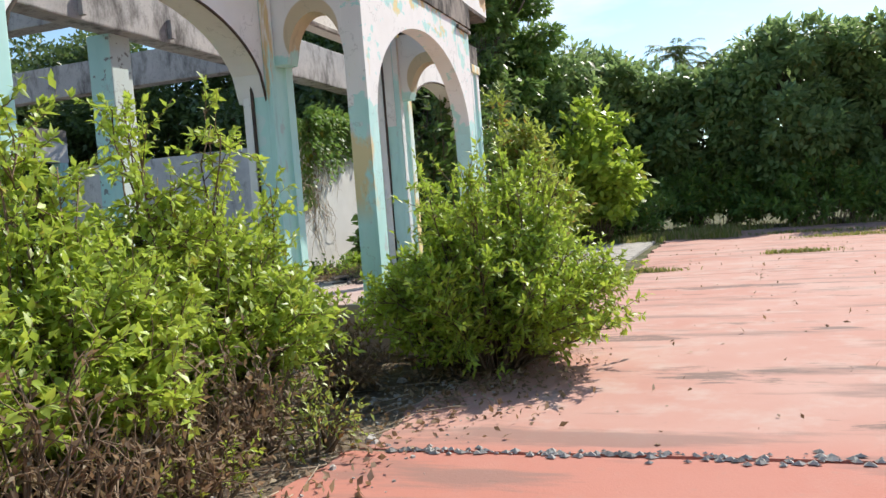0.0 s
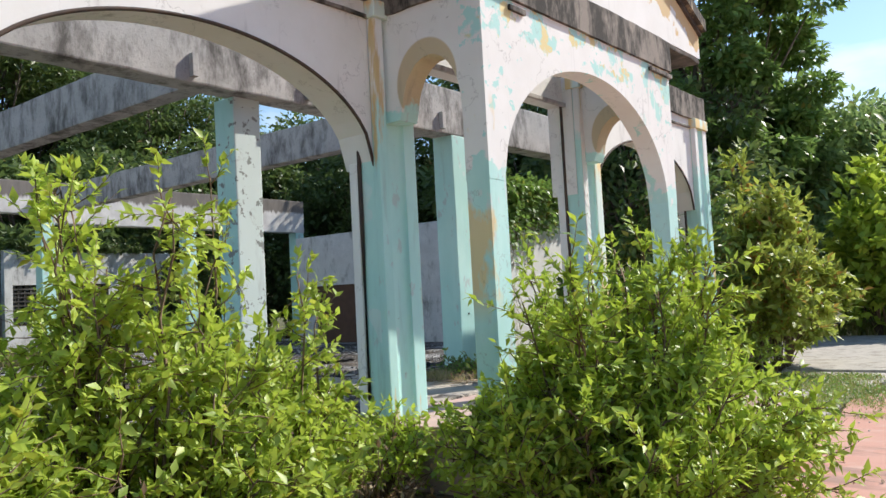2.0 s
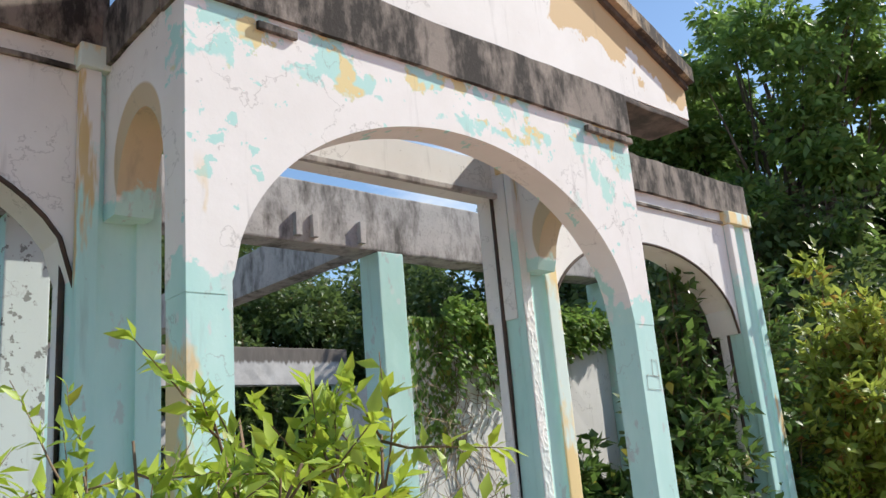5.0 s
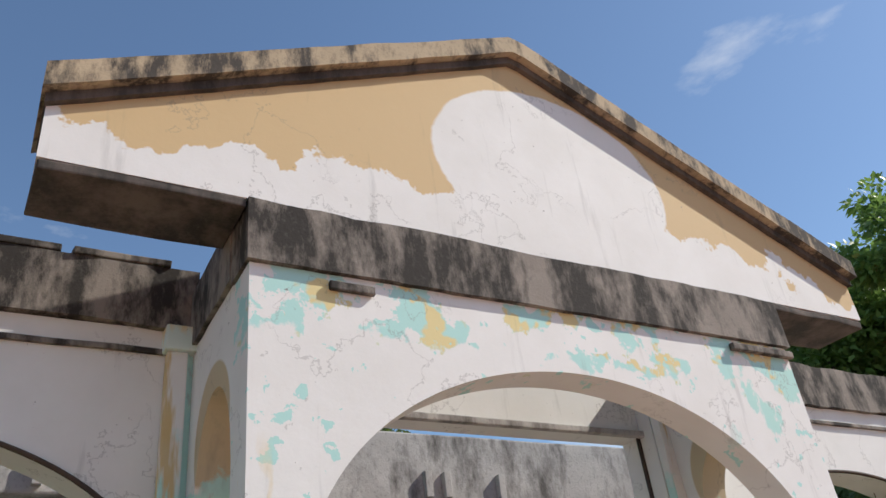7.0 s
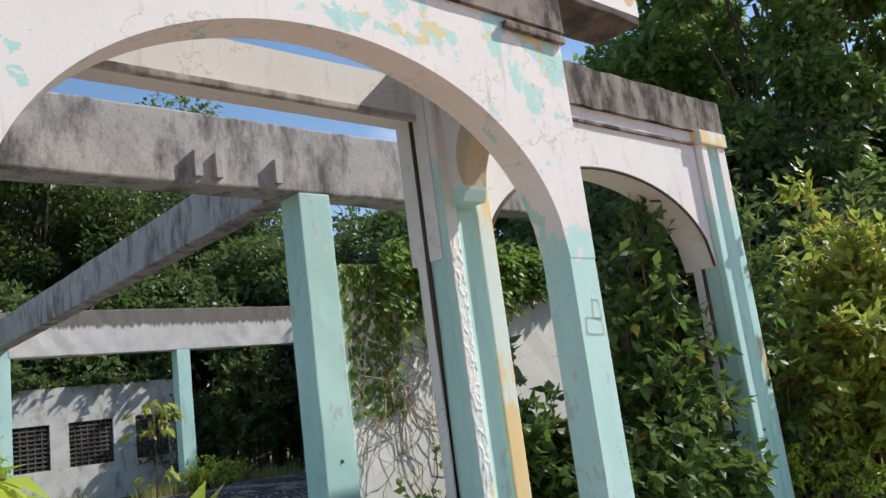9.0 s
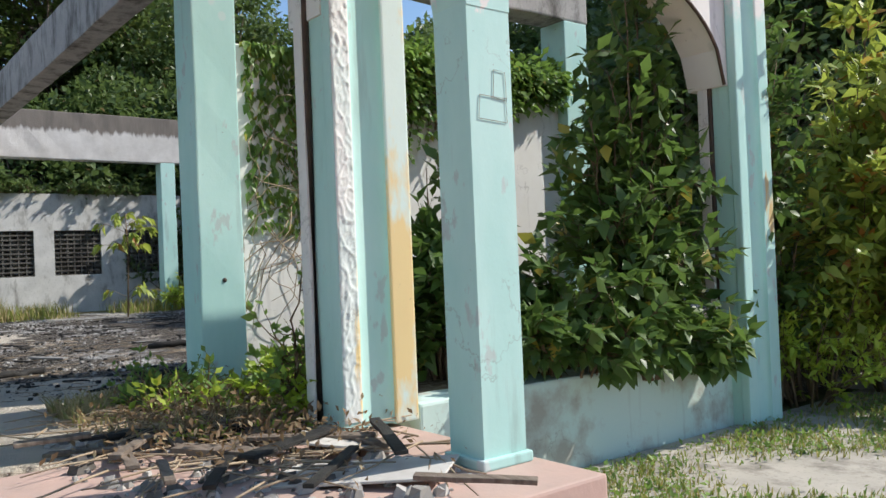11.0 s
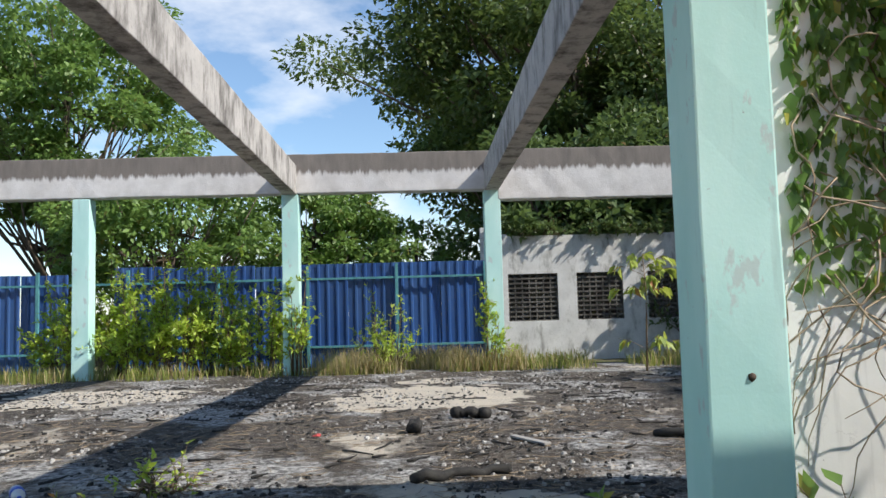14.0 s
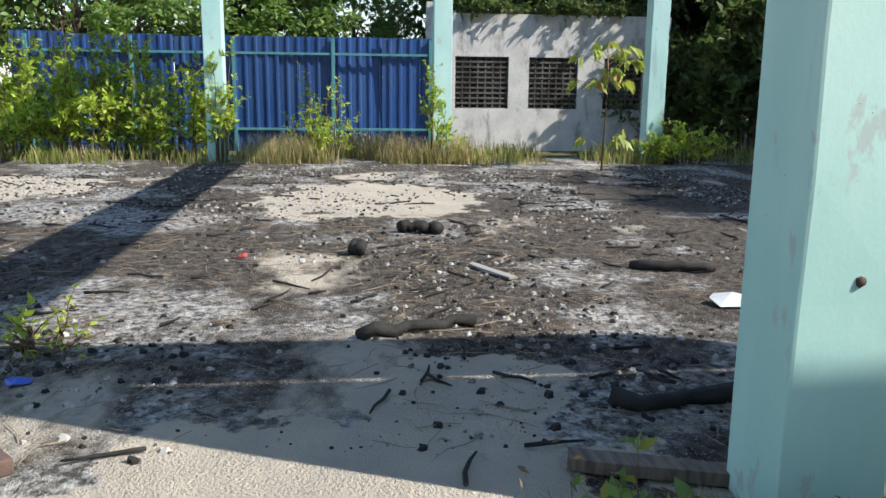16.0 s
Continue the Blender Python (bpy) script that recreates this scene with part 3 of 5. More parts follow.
def pier(y, right_paint, z=FLOOR):
    """A clustered arcade pier: core, two raised strips on the front with a hollow flute between, a back fin and a yellow cap."""
    p = empty("pier", -4.62, y, z, "teal clustered pier with fluted front and flaking yellow patches", "pillar", "arcade piers")
    h = 4.2 - z
    part("core", box(bmesh.new(), -0.1, 0.1, -0.235, 0.235, 0, h, 0.012), TEAL_PAINT, p)
    part("strip", box(bmesh.new(), 0.09, 0.17, -0.25, -0.13, 0, h, 0.012), PIER_PAINT, p)
    part("strip", box(bmesh.new(), 0.09, 0.17, 0.09, 0.25, 0, h, 0.012), right_paint, p)
    part("cap", box(bmesh.new(), 0.0, 0.2, -0.27, 0.27, h, h + 0.16, 0.012), YELLOW_PIER, p)
    part("back_fin", box(bmesh.new(), -0.2, -0.1, -0.27, 0.2, 0, 2.9 - z, 0.012), WHITE_WALL, p)
    tubes_ob("drain_pipe", [([(-0.085, -0.25, 0), (-0.085, -0.25, 1.7), (-0.085, -0.252, h)], [0.02] * 3)], IRON, p, 8)
    vs, fs = [], []
    for k in range(13):
        a = k / 12 * math.pi
        for q in (0, h):
            vs.append((0.165 - 0.055 * math.sin(a) ** 0.7, -0.02 - 0.112 * math.cos(a), q))
    for k in range(12):
        fs.append((2 * k, 2 * k + 1, 2 * k + 3, 2 * k + 2))
    mesh_ob("flute", vs, fs, TEAL_PAINT, p, True)
    return p


def column(name, x, y, z, h, w, label, group, material, parts=True):
    c = empty(name, x, y, z, label, "column", group)
    bm = box(bmesh.new(), -w / 2, w / 2, -w / 2, w / 2, 0, h, 0.012)
    for i in range(1, 9):
        bmesh.ops.bisect_plane(bm, geom=bm.verts[:] + bm.edges[:] + bm.faces[:], plane_co=(0, 0, h * i / 9), plane_no=(0, 0, 1))
    for v in bm.verts:
        v.co += noise.noise_vector(v.co * 2.3 + Vector((x, y, 0))) * 0.006
    part("shaft", bm, material, c)
    return c


for y in (4.25, 8.22, 11.97):
    pier(y, YELLOW_PIER if y > 9 else PIER_PAINT)
pier(15.88, PIER_PAINT, -0.05)

# relief of torn plaster on the pier beside the vine wall
vs, fs = [], []
n, m = 460, 14
for i in range(n + 1):
    z = FLOOR + 0.05 + 3.0 * i / n
    for j in range(m + 1):
        y = 11.725 + 0.115 * j / m
        q = Vector((y * 13, z * 7, 2))
        ridge = max(0.0, 1 - abs(noise.noise(q)) / 0.13) + 0.6 * max(0.0, 1 - abs(noise.noise(q * 2.1)) / 0.16)
        d = 0 if j in (0, m) else 0.004 + 0.0055 * ridge + 0.002 * noise.noise(q * 4)
        vs.append((-4.448 + d, y + 0.003 * noise.noise(Vector((z * 6, 3, j))), z))
for i in range(n):
    for j in range(m):
        a = i * (m + 1) + j
        fs.append((a, a + 1, a + m + 2, a + m + 1))
structure(mesh_ob("plaster_relief", vs, fs, paint("chalk_plaster", "chalk"), None, True), "rippled white plaster strip torn from the pier", "trim")

# ---- porch ----
PX0, PX1 = -3.62, -3.38
for y0, y1 in ((8.13, 8.38), (11.78, 12.04)):
    p = empty("porch_pier", (PX0 + PX1) / 2, (y0 + y1) / 2, FLOOR - 0.02, "square porch pier, teal below and white above, paint flaking", "pillar", "porch piers")
    w = (y1 - y0) / 2
    bm = box(bmesh.new(), -0.117, 0.117, -w + 0.003, w - 0.003, 0, 2.8 - FLOOR)
    part("shaft", bm, PORCH_PAINT, p)
    part("plinth_block", box(bmesh.new(), -0.14, 0.14, -w - 0.02, w + 0.02, 0, 0.05, 0.01), PORCH_PAINT, p)
porch_arch = arch(8.38, 11.78, 2.6, 3.82)
structure(profile_wall("wall_porch_front", "y", 8.13, 12.04, lambda u: porch_arch(u) if 8.38 < u < 11.78 else 2.6, lambda u: 4.22, PX0, PX1, PORCH_PAINT, 92), "white porch wall with a round arch, teal and yellow patches", "wall")
structure(profile_wall("porch_band", "y", 8.11, 12.06, lambda u: 4.22, lambda u: 4.59, PX0 - 0.02, PX1 + 0.035, BAND, 40, None, 0.02), "black mouldy concrete band over the porch arch", "coping")
structure(block("trim", PX1 + 0.002, PX1 + 0.045, 11.45, 12.05, 4.13, 4.18, BAND, None, 0.008, 0.006), "broken moulding under the band", "trim")
structure(block("trim", PX1 + 0.002, PX1 + 0.035, 8.55, 8.8, 4.12, 4.17, BAND, None, 0.008, 0.008), "broken moulding under the band", "trim")
for y0, y1, name in ((8.13, 8.36, "wall_porch_left"), (11.81, 12.04, "wall_porch_right")):
    a = arch(-4.3, PX0, 3.25, 3.77)
    structure(profile_wall(name, "x", -4.7, PX0 - 0.001, lambda u: a(u) if u > -4.3 else 3.25, lambda u: 4.24, y0, y1, SIDE_PAINT, 40), "white porch side wall with a narrow arch", "wall")
    structure(profile_wall("coping", "x", -4.66, PX0 - 0.02, lambda u: 4.24, lambda u: 4.62, y0 - 0.03, y1 + 0.03, BAND, 12, None, 0.02), "black-stained concrete coping band", "coping")

# ---- gable ----
GY0, GYA, GY1 = 7.08, 10.03, 13.12


def rake(u):
    return 5.0 + (6.36 - 5.0) * (1 - abs(u - GYA) / ((GYA - GY0) if u < GYA else (GY1 - GYA)))


gable = structure(profile_wall("gable", "y", GY0 + 0.03, GY1 - 0.03, lambda u: 4.59, rake, PX0 - 0.1, PX1 + 0.02, GABLE_PAINT, 60), "cream and white plaster gable with a big round patch", "gable")
structure(profile_wall("cornice", "y", GY0, GY1, lambda u: rake(u) - 0.06, lambda u: rake(u) + 0.09, PX0 - 0.2, PX1 + 0.12, CORNICE, 60, None, 0.012), "cracked cream raking cornice on the gable", "cornice")
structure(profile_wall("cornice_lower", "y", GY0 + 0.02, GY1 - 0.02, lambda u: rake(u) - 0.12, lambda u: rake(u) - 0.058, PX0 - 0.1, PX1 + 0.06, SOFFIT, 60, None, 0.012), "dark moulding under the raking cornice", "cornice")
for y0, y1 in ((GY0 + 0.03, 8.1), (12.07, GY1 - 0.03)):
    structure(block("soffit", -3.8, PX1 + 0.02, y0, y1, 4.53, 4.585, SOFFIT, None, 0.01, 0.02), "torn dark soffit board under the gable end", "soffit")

# ---- inner frame: columns and beams ----
CX = -6.71
FLAKED = paint("flaked_paint", "flaked")
for x, y in ((CX, -0.05), (CX, 4.0), (CX - 0.19, 8.32), (CX, 11.955), (CX, 16.0)):
    column("inner_column", x, y, FLOOR, 3.95 - FLOOR, 0.35, "square teal concrete column with flaking paint", "inner columns", FLAKED if y == 8.32 else TEAL_PAINT)
structure(block("beam_front", CX - 0.17, CX + 0.17, -2, 16.2, 3.95, 4.62, BEAM, None, 0.02, 0.012), "grey weathered concrete beam along the columns", "beam")
for y in (9.05, 10.75, 10.95, 11.55, 7.5, 5.4):
    structure(block("beam_stub", CX + 0.17, CX + 0.24, y - 0.035, y + 0.035, 4.0, 4.24, BEAM, None, 0.006, 0.004), "broken timber stub in the beam", "bracket")
FX = -19.35
FAR = (-0.1, 3.97, 8.06, 12.08, 16.08, 20.1)
for y in FAR:
    column("far_column", FX, y, FLOOR, 4.12 - FLOOR, 0.33, "slim teal concrete column with stained head", "far columns", TEAL_PAINT)
structure(block("beam_far", FX - 0.16, FX + 0.16, -4.2, 12.2, 4.14, 4.93, RING, None, 0.02, 0.012), "white ring beam with black weathered top", "beam")
structure(block("beam_far_deep", FX - 0.17, FX + 0.17, 12.2, 20.3, 3.93, 4.95, RING, None, 0.02, 0.012), "deeper white ring beam with a crack", "beam")
for y0, y1 in ((8.12, 8.06), (12.0, 12.08)):
    structure(block("beam_cross", FX + 0.16, CX - 0.17, y1 - 0.14, y1 + 0.14, 4.12, 4.70, BEAM, None, 0.015, 0.01), "stained concrete cross beam with black runs", "beam")

# wall beside the inner column, hung with vines
structure(block("wall_inner", CX - 0.13, CX + 0.05, 12.14, 15.82, FLOOR, 3.25, WHITE_WALL, None, 0.015, 0.01), "white plaster wall hung with vines", "wall")

# ---- far boundary: fence and old wall ----
FNX = -22.5
fence = empty("sheet_fence", FNX, 5.0, 0.2, "blue corrugated metal hoarding on teal steel posts", "fence")


def corrugated(w, h):
    bm = bmesh.new()
    cols = []
    x = 0.0
    while x < w - 0.01:
        for dx, d in ((0.0, 0.0), (0.13, 0.0), (0.155, 0.03), (0.195, 0.03), (0.22, 0.0)):
            if x + dx <= w + 0.001:
                cols.append((x + dx, d))
        x += 0.22
    rows = [[bm.verts.new((d, u, z)) for u, d in cols] for z in (0, h)]
    rows2 = [[bm.verts.new((d - 0.006, u, z)) for u, d in cols] for z in (0, h)]
    for r in (rows, rows2):
        for i in range(len(cols) - 1):
            bm.faces.new((r[0][i], r[0][i + 1], r[1][i + 1], r[1][i]))
    for i in range(len(cols) - 1):
        bm.faces.new((rows[1][i], rows[1][i + 1], rows2[1][i + 1], rows2[1][i]))
    me = bpy.data.meshes.new("fence_panel")
    bm.to_mesh(me)
    bm.free()
    me.materials.append(BLUE)
    return me


panel_mesh = corrugated(1.1, 2.62)
for k in range(24):
    y = 12.2 - 1.1 * (k + 1)
    if y < 2.9 and y > 1.6:
        continue
    o = new("fence_panel", panel_mesh)
    o.parent = fence
    drop = 0.0 if y > 2 else 0.12
    o.location = (0.02 * rng.normal(), y - 5.0, 0.12 - drop + 0.015 * rng.normal())
    o.rotation_euler = (0, radians(rng.normal() * 0.8), 0)
for k in range(13):
    y = 12.15 - 2.1 * k
    part("fence_post", box(bmesh.new(), 0.05, 0.12, y - 5.035, y - 4.965, 0, 2.7, 0.005), FENCE_STEEL, fence)
for z in (0.75, 2.35):
    part("fence_rail", box(bmesh.new(), 0.045, 0.10, -19.0, 7.2, z, z + 0.05, 0.004), FENCE_STEEL, fence)

WX = -22.6
vents = ((12.72, 13.92), (14.38, 15.5), (16.1, 17.0))
old = structure(block("wall_back", WX - 0.2, WX, 12.5, 12.72, 0.2, 3.55, OLD_WALL, None, 0.01), "old white boundary wall, mouldy and vine-grown", "wall")
for a, b in ((13.92, 14.38), (15.5, 16.1), (17.0, 17.6)):
    structure(block("wall_back", WX - 0.2, WX, a, b, 0.2, 3.5, OLD_WALL, None), "old white boundary wall, mouldy and vine-grown", "wall")
# added backing, blocks the light that would show through the vent grilles
structure(block("vent_backing", WX - 0.45, WX - 0.3, 12.5, 17.6, 0.2, 3.0, BEAM, None), "backing wall added behind the vent grilles to block light", "wall")
for a, b in vents:
    structure(block("wall_back", WX - 0.2, WX, a, b, 0.2, 1.45, OLD_WALL, None), "old white boundary wall, mouldy and vine-grown", "wall")
    structure(block("wall_back", WX - 0.2, WX, a, b, 2.58, 3.5, OLD_WALL, None), "old white boundary wall, mouldy and vine-grown", "wall")
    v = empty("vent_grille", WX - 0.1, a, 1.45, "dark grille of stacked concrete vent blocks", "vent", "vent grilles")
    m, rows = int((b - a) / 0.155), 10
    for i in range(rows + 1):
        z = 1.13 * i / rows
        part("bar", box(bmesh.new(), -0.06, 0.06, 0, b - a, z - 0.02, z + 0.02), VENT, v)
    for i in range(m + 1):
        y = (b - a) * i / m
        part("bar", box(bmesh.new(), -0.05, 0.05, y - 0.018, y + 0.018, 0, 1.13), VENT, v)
structure(block("wall_back_gate_pier", WX - 0.5, WX - 0.25, 12.1, 12.4, 0.2, 3.75, OLD_WALL, None, 0.01), "white gate pier with a broken top", "wall")
structure(block("far_bank", -60, -20.2, -40, 60, -0.05, 0.5, GRASSY, None), "rough grassy bank beyond the hall", "ground")

# side room at the hall's end
structure(block("wall_side", -17.0, -11.0, 18.0, 18.2, FLOOR + 1.55, 3.5, OLD_WALL, None, 0.01), "white upper wall of the side room, smeared with paint", "wall")
for x0, x1 in ((-17.0, -16.3), (-14.0, -11.0)):
    structure(block("wall_side", x0, x1, 18.0, 18.2, FLOOR - 0.02, FLOOR + 1.55, OLD_WALL, None), "white lower wall of the side room, smeared with paint", "wall")
structure(block("door_1", -16.3, -14.0, 18.06, 18.12, FLOOR, FLOOR + 1.55, plain("brown_board", (0.13, 0.07, 0.045), (0.09, 0.05, 0.035), 4, 0.8), None), "brown boarded opening in the side room", "door")
# bolt hole and chips in the inner column
structure(tubes_ob("bolt_hole", [([(CX + 0.17, 11.97, 1.39), (CX + 0.182, 11.975, 1.392)], [0.022, 0.012])], IRON, None, 7), "rusty bolt hole in the teal column", "trim")

# charcoal marks on the porch pier
runs = []
for y0, y1, z0, z1 in ((11.83, 12.0, 2.1, 2.2), (11.92, 12.0, 2.2, 2.32)):
    q = [(PX1 + 0.001, y0, z0), (PX1 + 0.001, y1, z0 - 0.01), (PX1 + 0.001, y1 - 0.004, z1), (PX1 + 0.001, y0 + 0.01, z1 + 0.006), (PX1 + 0.001, y0, z0)]
    runs.append((q, [0.0018] * 5))
structure(tubes_ob("charcoal_mark", runs, BEAM, None, 4), "charcoal boxes drawn on the porch pier", "mark")


# ---- plants ----
def twig_path(p, d, length, bend=0.3, n=5):
    p, d = Vector(p), Vector(d).normalized()
    out = [p.copy()]
    for i in range(n):
        d = (d + Vector(rng.normal(size=3)) * bend * 0.5 + Vector((0, 0, 0.06))).normalized()
        p = p + d * (length / n)
        out.append(p.copy())
    return out


def bush(name, label, category, x, y, z, rx, ry, h, stems, twigs, per, size, leafmat, width=0.42, tall=0, group="", droop=0.35):
    """A shrub: bent stems from the root, twigs off them, and leaves along every twig."""
    root = empty(name, x, y, z, label, category, group)
    runs, cs, ds = [], [], []
    for s in range(stems):
        a = rng.uniform(0, 2 * math.pi)
        r = rng.uniform(0.05, 1.0) ** 0.6
        tip = Vector((rx * r * math.cos(a), ry * r * math.sin(a), h * (1.02 - 0.62 * r * r) * rng.uniform(0.72, 1.12)))
        if s < tall:
            tip.z = h * rng.uniform(1.1, 1.38)
            tip.x, tip.y = tip.x * 0.6, tip.y * 0.6
        foot = Vector((rx * 0.18 * math.cos(a), ry * 0.3 * math.sin(a), 0))
        pts = []
        for i in range(7):
            f = i / 6
            q = foot.lerp(tip, f)
            q.z = foot.z + (tip.z - foot.z) * (f ** 0.75)
            pts.append(q + Vector(rng.normal(size=3)) * 0.03 * f)
        pts[0].z = 0.0
        runs.append((pts, [0.014 * (1 - 0.8 * i / 6) + 0.002 for i in range(7)]))
        for k in range(twigs):
            f = rng.uniform(0.25, 1.0)
            i = min(5, int(f * 6))
            o = pts[i].lerp(pts[i + 1], f * 6 - i)
            d = Vector(rng.normal(size=3)) * 0.8 + (pts[i + 1] - pts[i]).normalized() * 0.7 + Vector((tip.x, tip.y, 0)) * 0.25
            tw = twig_path(o, d, rng.uniform(0.15, 0.42) * (0.6 + h / 4), 0.4, 4)
            runs.append((tw, [0.005, 0.004, 0.003, 0.002, 0.0015]))
            for j in range(per):
                g = rng.uniform(0.15, 1.0) * 4
                jj = min(3, int(g))
                q = tw[jj].lerp(tw[jj + 1], g - jj)
                if q.z < 0.04:
                    continue
                cs.append(tuple(q))
                dd = (tw[jj + 1] - tw[jj]).normalized()
                ds.append(tuple(dd * 0.8 + Vector(rng.normal(size=3)) * 0.6))
    tubes_ob("stem", runs, TWIG, root, 3)
    leaves_ob("foliage", cs, size, leafmat, root, width, droop, 0.35, ds)
    return root


def tree(name, label, x, y, z, height, spread, trunk, clumps, per, size, leafmat, low=0.35, flat=0.8, group="", lean=(0, 0), clump=0.2, category="tree", seed=0):
    """A tree: tapered trunk, forked limbs out to every clump, leaves in uneven clumps with gaps between."""
    root = empty(name, x, y, z, label, category, group)
    fork = height * max(0.12, low * 0.8)
    top = Vector((lean[0], lean[1], height * 0.78))
    tp = [Vector((0, 0, 0)).lerp(top, i / 6) + Vector(rng.normal(size=3)) * 0.03 * height * (0 < i) * 0.4 for i in range(7)]
    tp[0] = Vector((0, 0, -0.05))
    runs = [(tp, [trunk * (1.25 if i == 0 else 1 - 0.85 * i / 6) for i in range(7)])]
    cs, ds = [], []
    mid, half = height * (1 + low) / 2, height * (1 - low) / 2
    for c in range(clumps):
        d = Vector(rng.normal(size=3))
        d.normalize()
        r = rng.uniform(0.45, 1.0) ** 0.5
        wob = 0.78 + 0.45 * noise.noise(Vector((d.x * 1.7 + x, d.y * 1.7 + y, d.z * 1.7)))
        e = Vector((lean[0] + spread * d.x * r * wob * 1.15, lean[1] + spread * d.y * r * wob * 1.15, mid + half * d.z * r * (0.85 + 0.3 * (wob - 0.78))))
        a = tp[1 + c % 5]
        if a.z > e.z:
            a = tp[1]
        m = a.lerp(e, 0.5) + Vector((0, 0, -0.06 * height)) + Vector(rng.normal(size=3)) * 0.02 * height
        runs.append(([a, m, e], [trunk * 0.26, trunk * 0.14, trunk * 0.03]))
        cr = spread * clump * rng.uniform(0.7, 1.45)
        k = int(per * rng.uniform(0.6, 1.4))
        v = rng.normal(size=(k, 3))
        v /= np.linalg.norm(v, axis=1, keepdims=True)
        v *= (rng.uniform(0.2, 1, (k, 1)) ** 0.45) * cr
        v[:, 2] *= flat
        cs.append(np.array(e) + v)
        ds.append(v / cr * 0.9)
    tubes_ob("trunk", runs, BARK, root, 7)
    cs, ds = np.concatenate(cs), np.concatenate(ds)
    ok = cs[:, 2] > 0.05
    leaves_ob("crown", cs[ok], size, leafmat, root, 0.5, 0.3, 0.2, ds[ok], 0.5)
    return root


# big shrubs beside the walk
for x, y, rx, ry, h, st, tall in ((-3.3, 1.9, 1.05, 1.1, 1.7, 70, 4), (-3.5, 3.5, 1.05, 1.0, 1.8, 80, 8), (-3.6, 5.1, 0.95, 0.95, 1.8, 80, 9), (-3.7, 6.2, 0.65, 0.5, 1.3, 34, 2)):
    bush("shrub", "leafy lime-green shrub growing on the soil strip", "shrub", x, y, -0.03, rx, ry, h, st, 18, 17, 0.076, LEAF_LIME, 0.48, tall, "lime-green shrubs")
bush("shrub", "dense bright green shrub with upright shoots beside the steps", "shrub", -1.9, 7.35, -0.03, 1.3, 1.2, 1.42, 135, 20, 18, 0.075, LEAF_BUSH, 0.4, 20)
bush("shrub", "upright leafy shoots of the shrub by the steps", "shrub", -1.95, 8.1, -0.03, 0.5, 0.45, 1.3, 26, 16, 14, 0.09, LEAF_BUSH, 0.42, 6)
for x, y, h in ((-2.35, 1.6, 0.75), (-2.45, 2.6, 0.8), (-2.6, 3.5, 0.7), (-2.75, 4.5, 0.6), (-3.0, 6.3, 0.5)):
    bush("dry_weed", "dead brown weed stalks tangled under the shrubs", "weed", x, y, -0.03, 0.42, 0.5, h, 34, 8, 4, 0.055, DEAD, 0.4, 3, "dead weeds")
bush("weed", "small dry weed at the court's edge", "weed", -2.35, 4.6, -0.03, 0.3, 0.35, 0.4, 12, 6, 8, 0.05, LEAF_WARM, 0.4)
bush("weed", "small green weed growing in dry litter", "weed", -2.5, 3.6, -0.03, 0.35, 0.4, 0.35, 12, 6, 8, 0.05, LEAF_LIME, 0.4)

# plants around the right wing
# the planter climbers carry the overhead canopy's shade in their leaf colour
bush("climber", "tall broad-leaved climber smothering the planter", "shrub", -5.0, 14.9, 0.55, 0.5, 0.7, 2.7, 30, 15, 10, 0.16, LEAF_SHADED, 0.5, 2)
bush("climber", "dark climber filling the bay behind the porch pier", "shrub", -5.35, 13.2, 0.55, 0.35, 0.5, 1.3, 24, 12, 9, 0.16, LEAF_SHADED, 0.55, 2)
bush("climber", "large-leaved vine trailing down the planter wall", "shrub", -4.6, 14.7, 0.5, 0.4, 0.8, 0.6, 22, 11, 8, 0.16, LEAF_SHADED, 0.6, 0, "", 0.9)
bush("climber", "broad-leaved climber hanging over the low wall", "shrub", -4.75, 13.9, 0.55, 0.55, 1.0, 0.85, 24, 12, 9, 0.14, LEAF_SHADED, 0.58, 0, "", 0.8)
bush("climber", "climber wrapped round the outer pier", "shrub", -4.75, 16.45, 0.0, 0.45, 0.45, 3.2, 18, 15, 10, 0.15, LEAF_SHADED, 0.5, 2)
bush("shrub", "bushy shrub with yellow and orange leaf tips", "shrub", -4.3, 18.3, -0.03, 1.35, 1.6, 3.1, 66, 20, 13, 0.19, LEAF_WARM, 0.45, 2)
bush("shrub", "low green undergrowth at the wing's foot", "shrub", -4.6, 16.9, -0.03, 0.8, 0.9, 1.2, 30, 12, 10, 0.1, LEAF_BUSH, 0.4)
bush("shrub", "large-leaved shrub at the edge of the wood", "shrub", -3.9, 27.5, -0.03, 1.5, 1.6, 4.3, 46, 18, 10, 0.3, LEAF_BUSH, 0.6, 2)
bush("shrub", "grey-green undergrowth below the wood", "shrub", -3.4, 29.5, -0.03, 2.2, 1.6, 1.9, 46, 14, 11, 0.16, LEAF_VINE, 0.4)

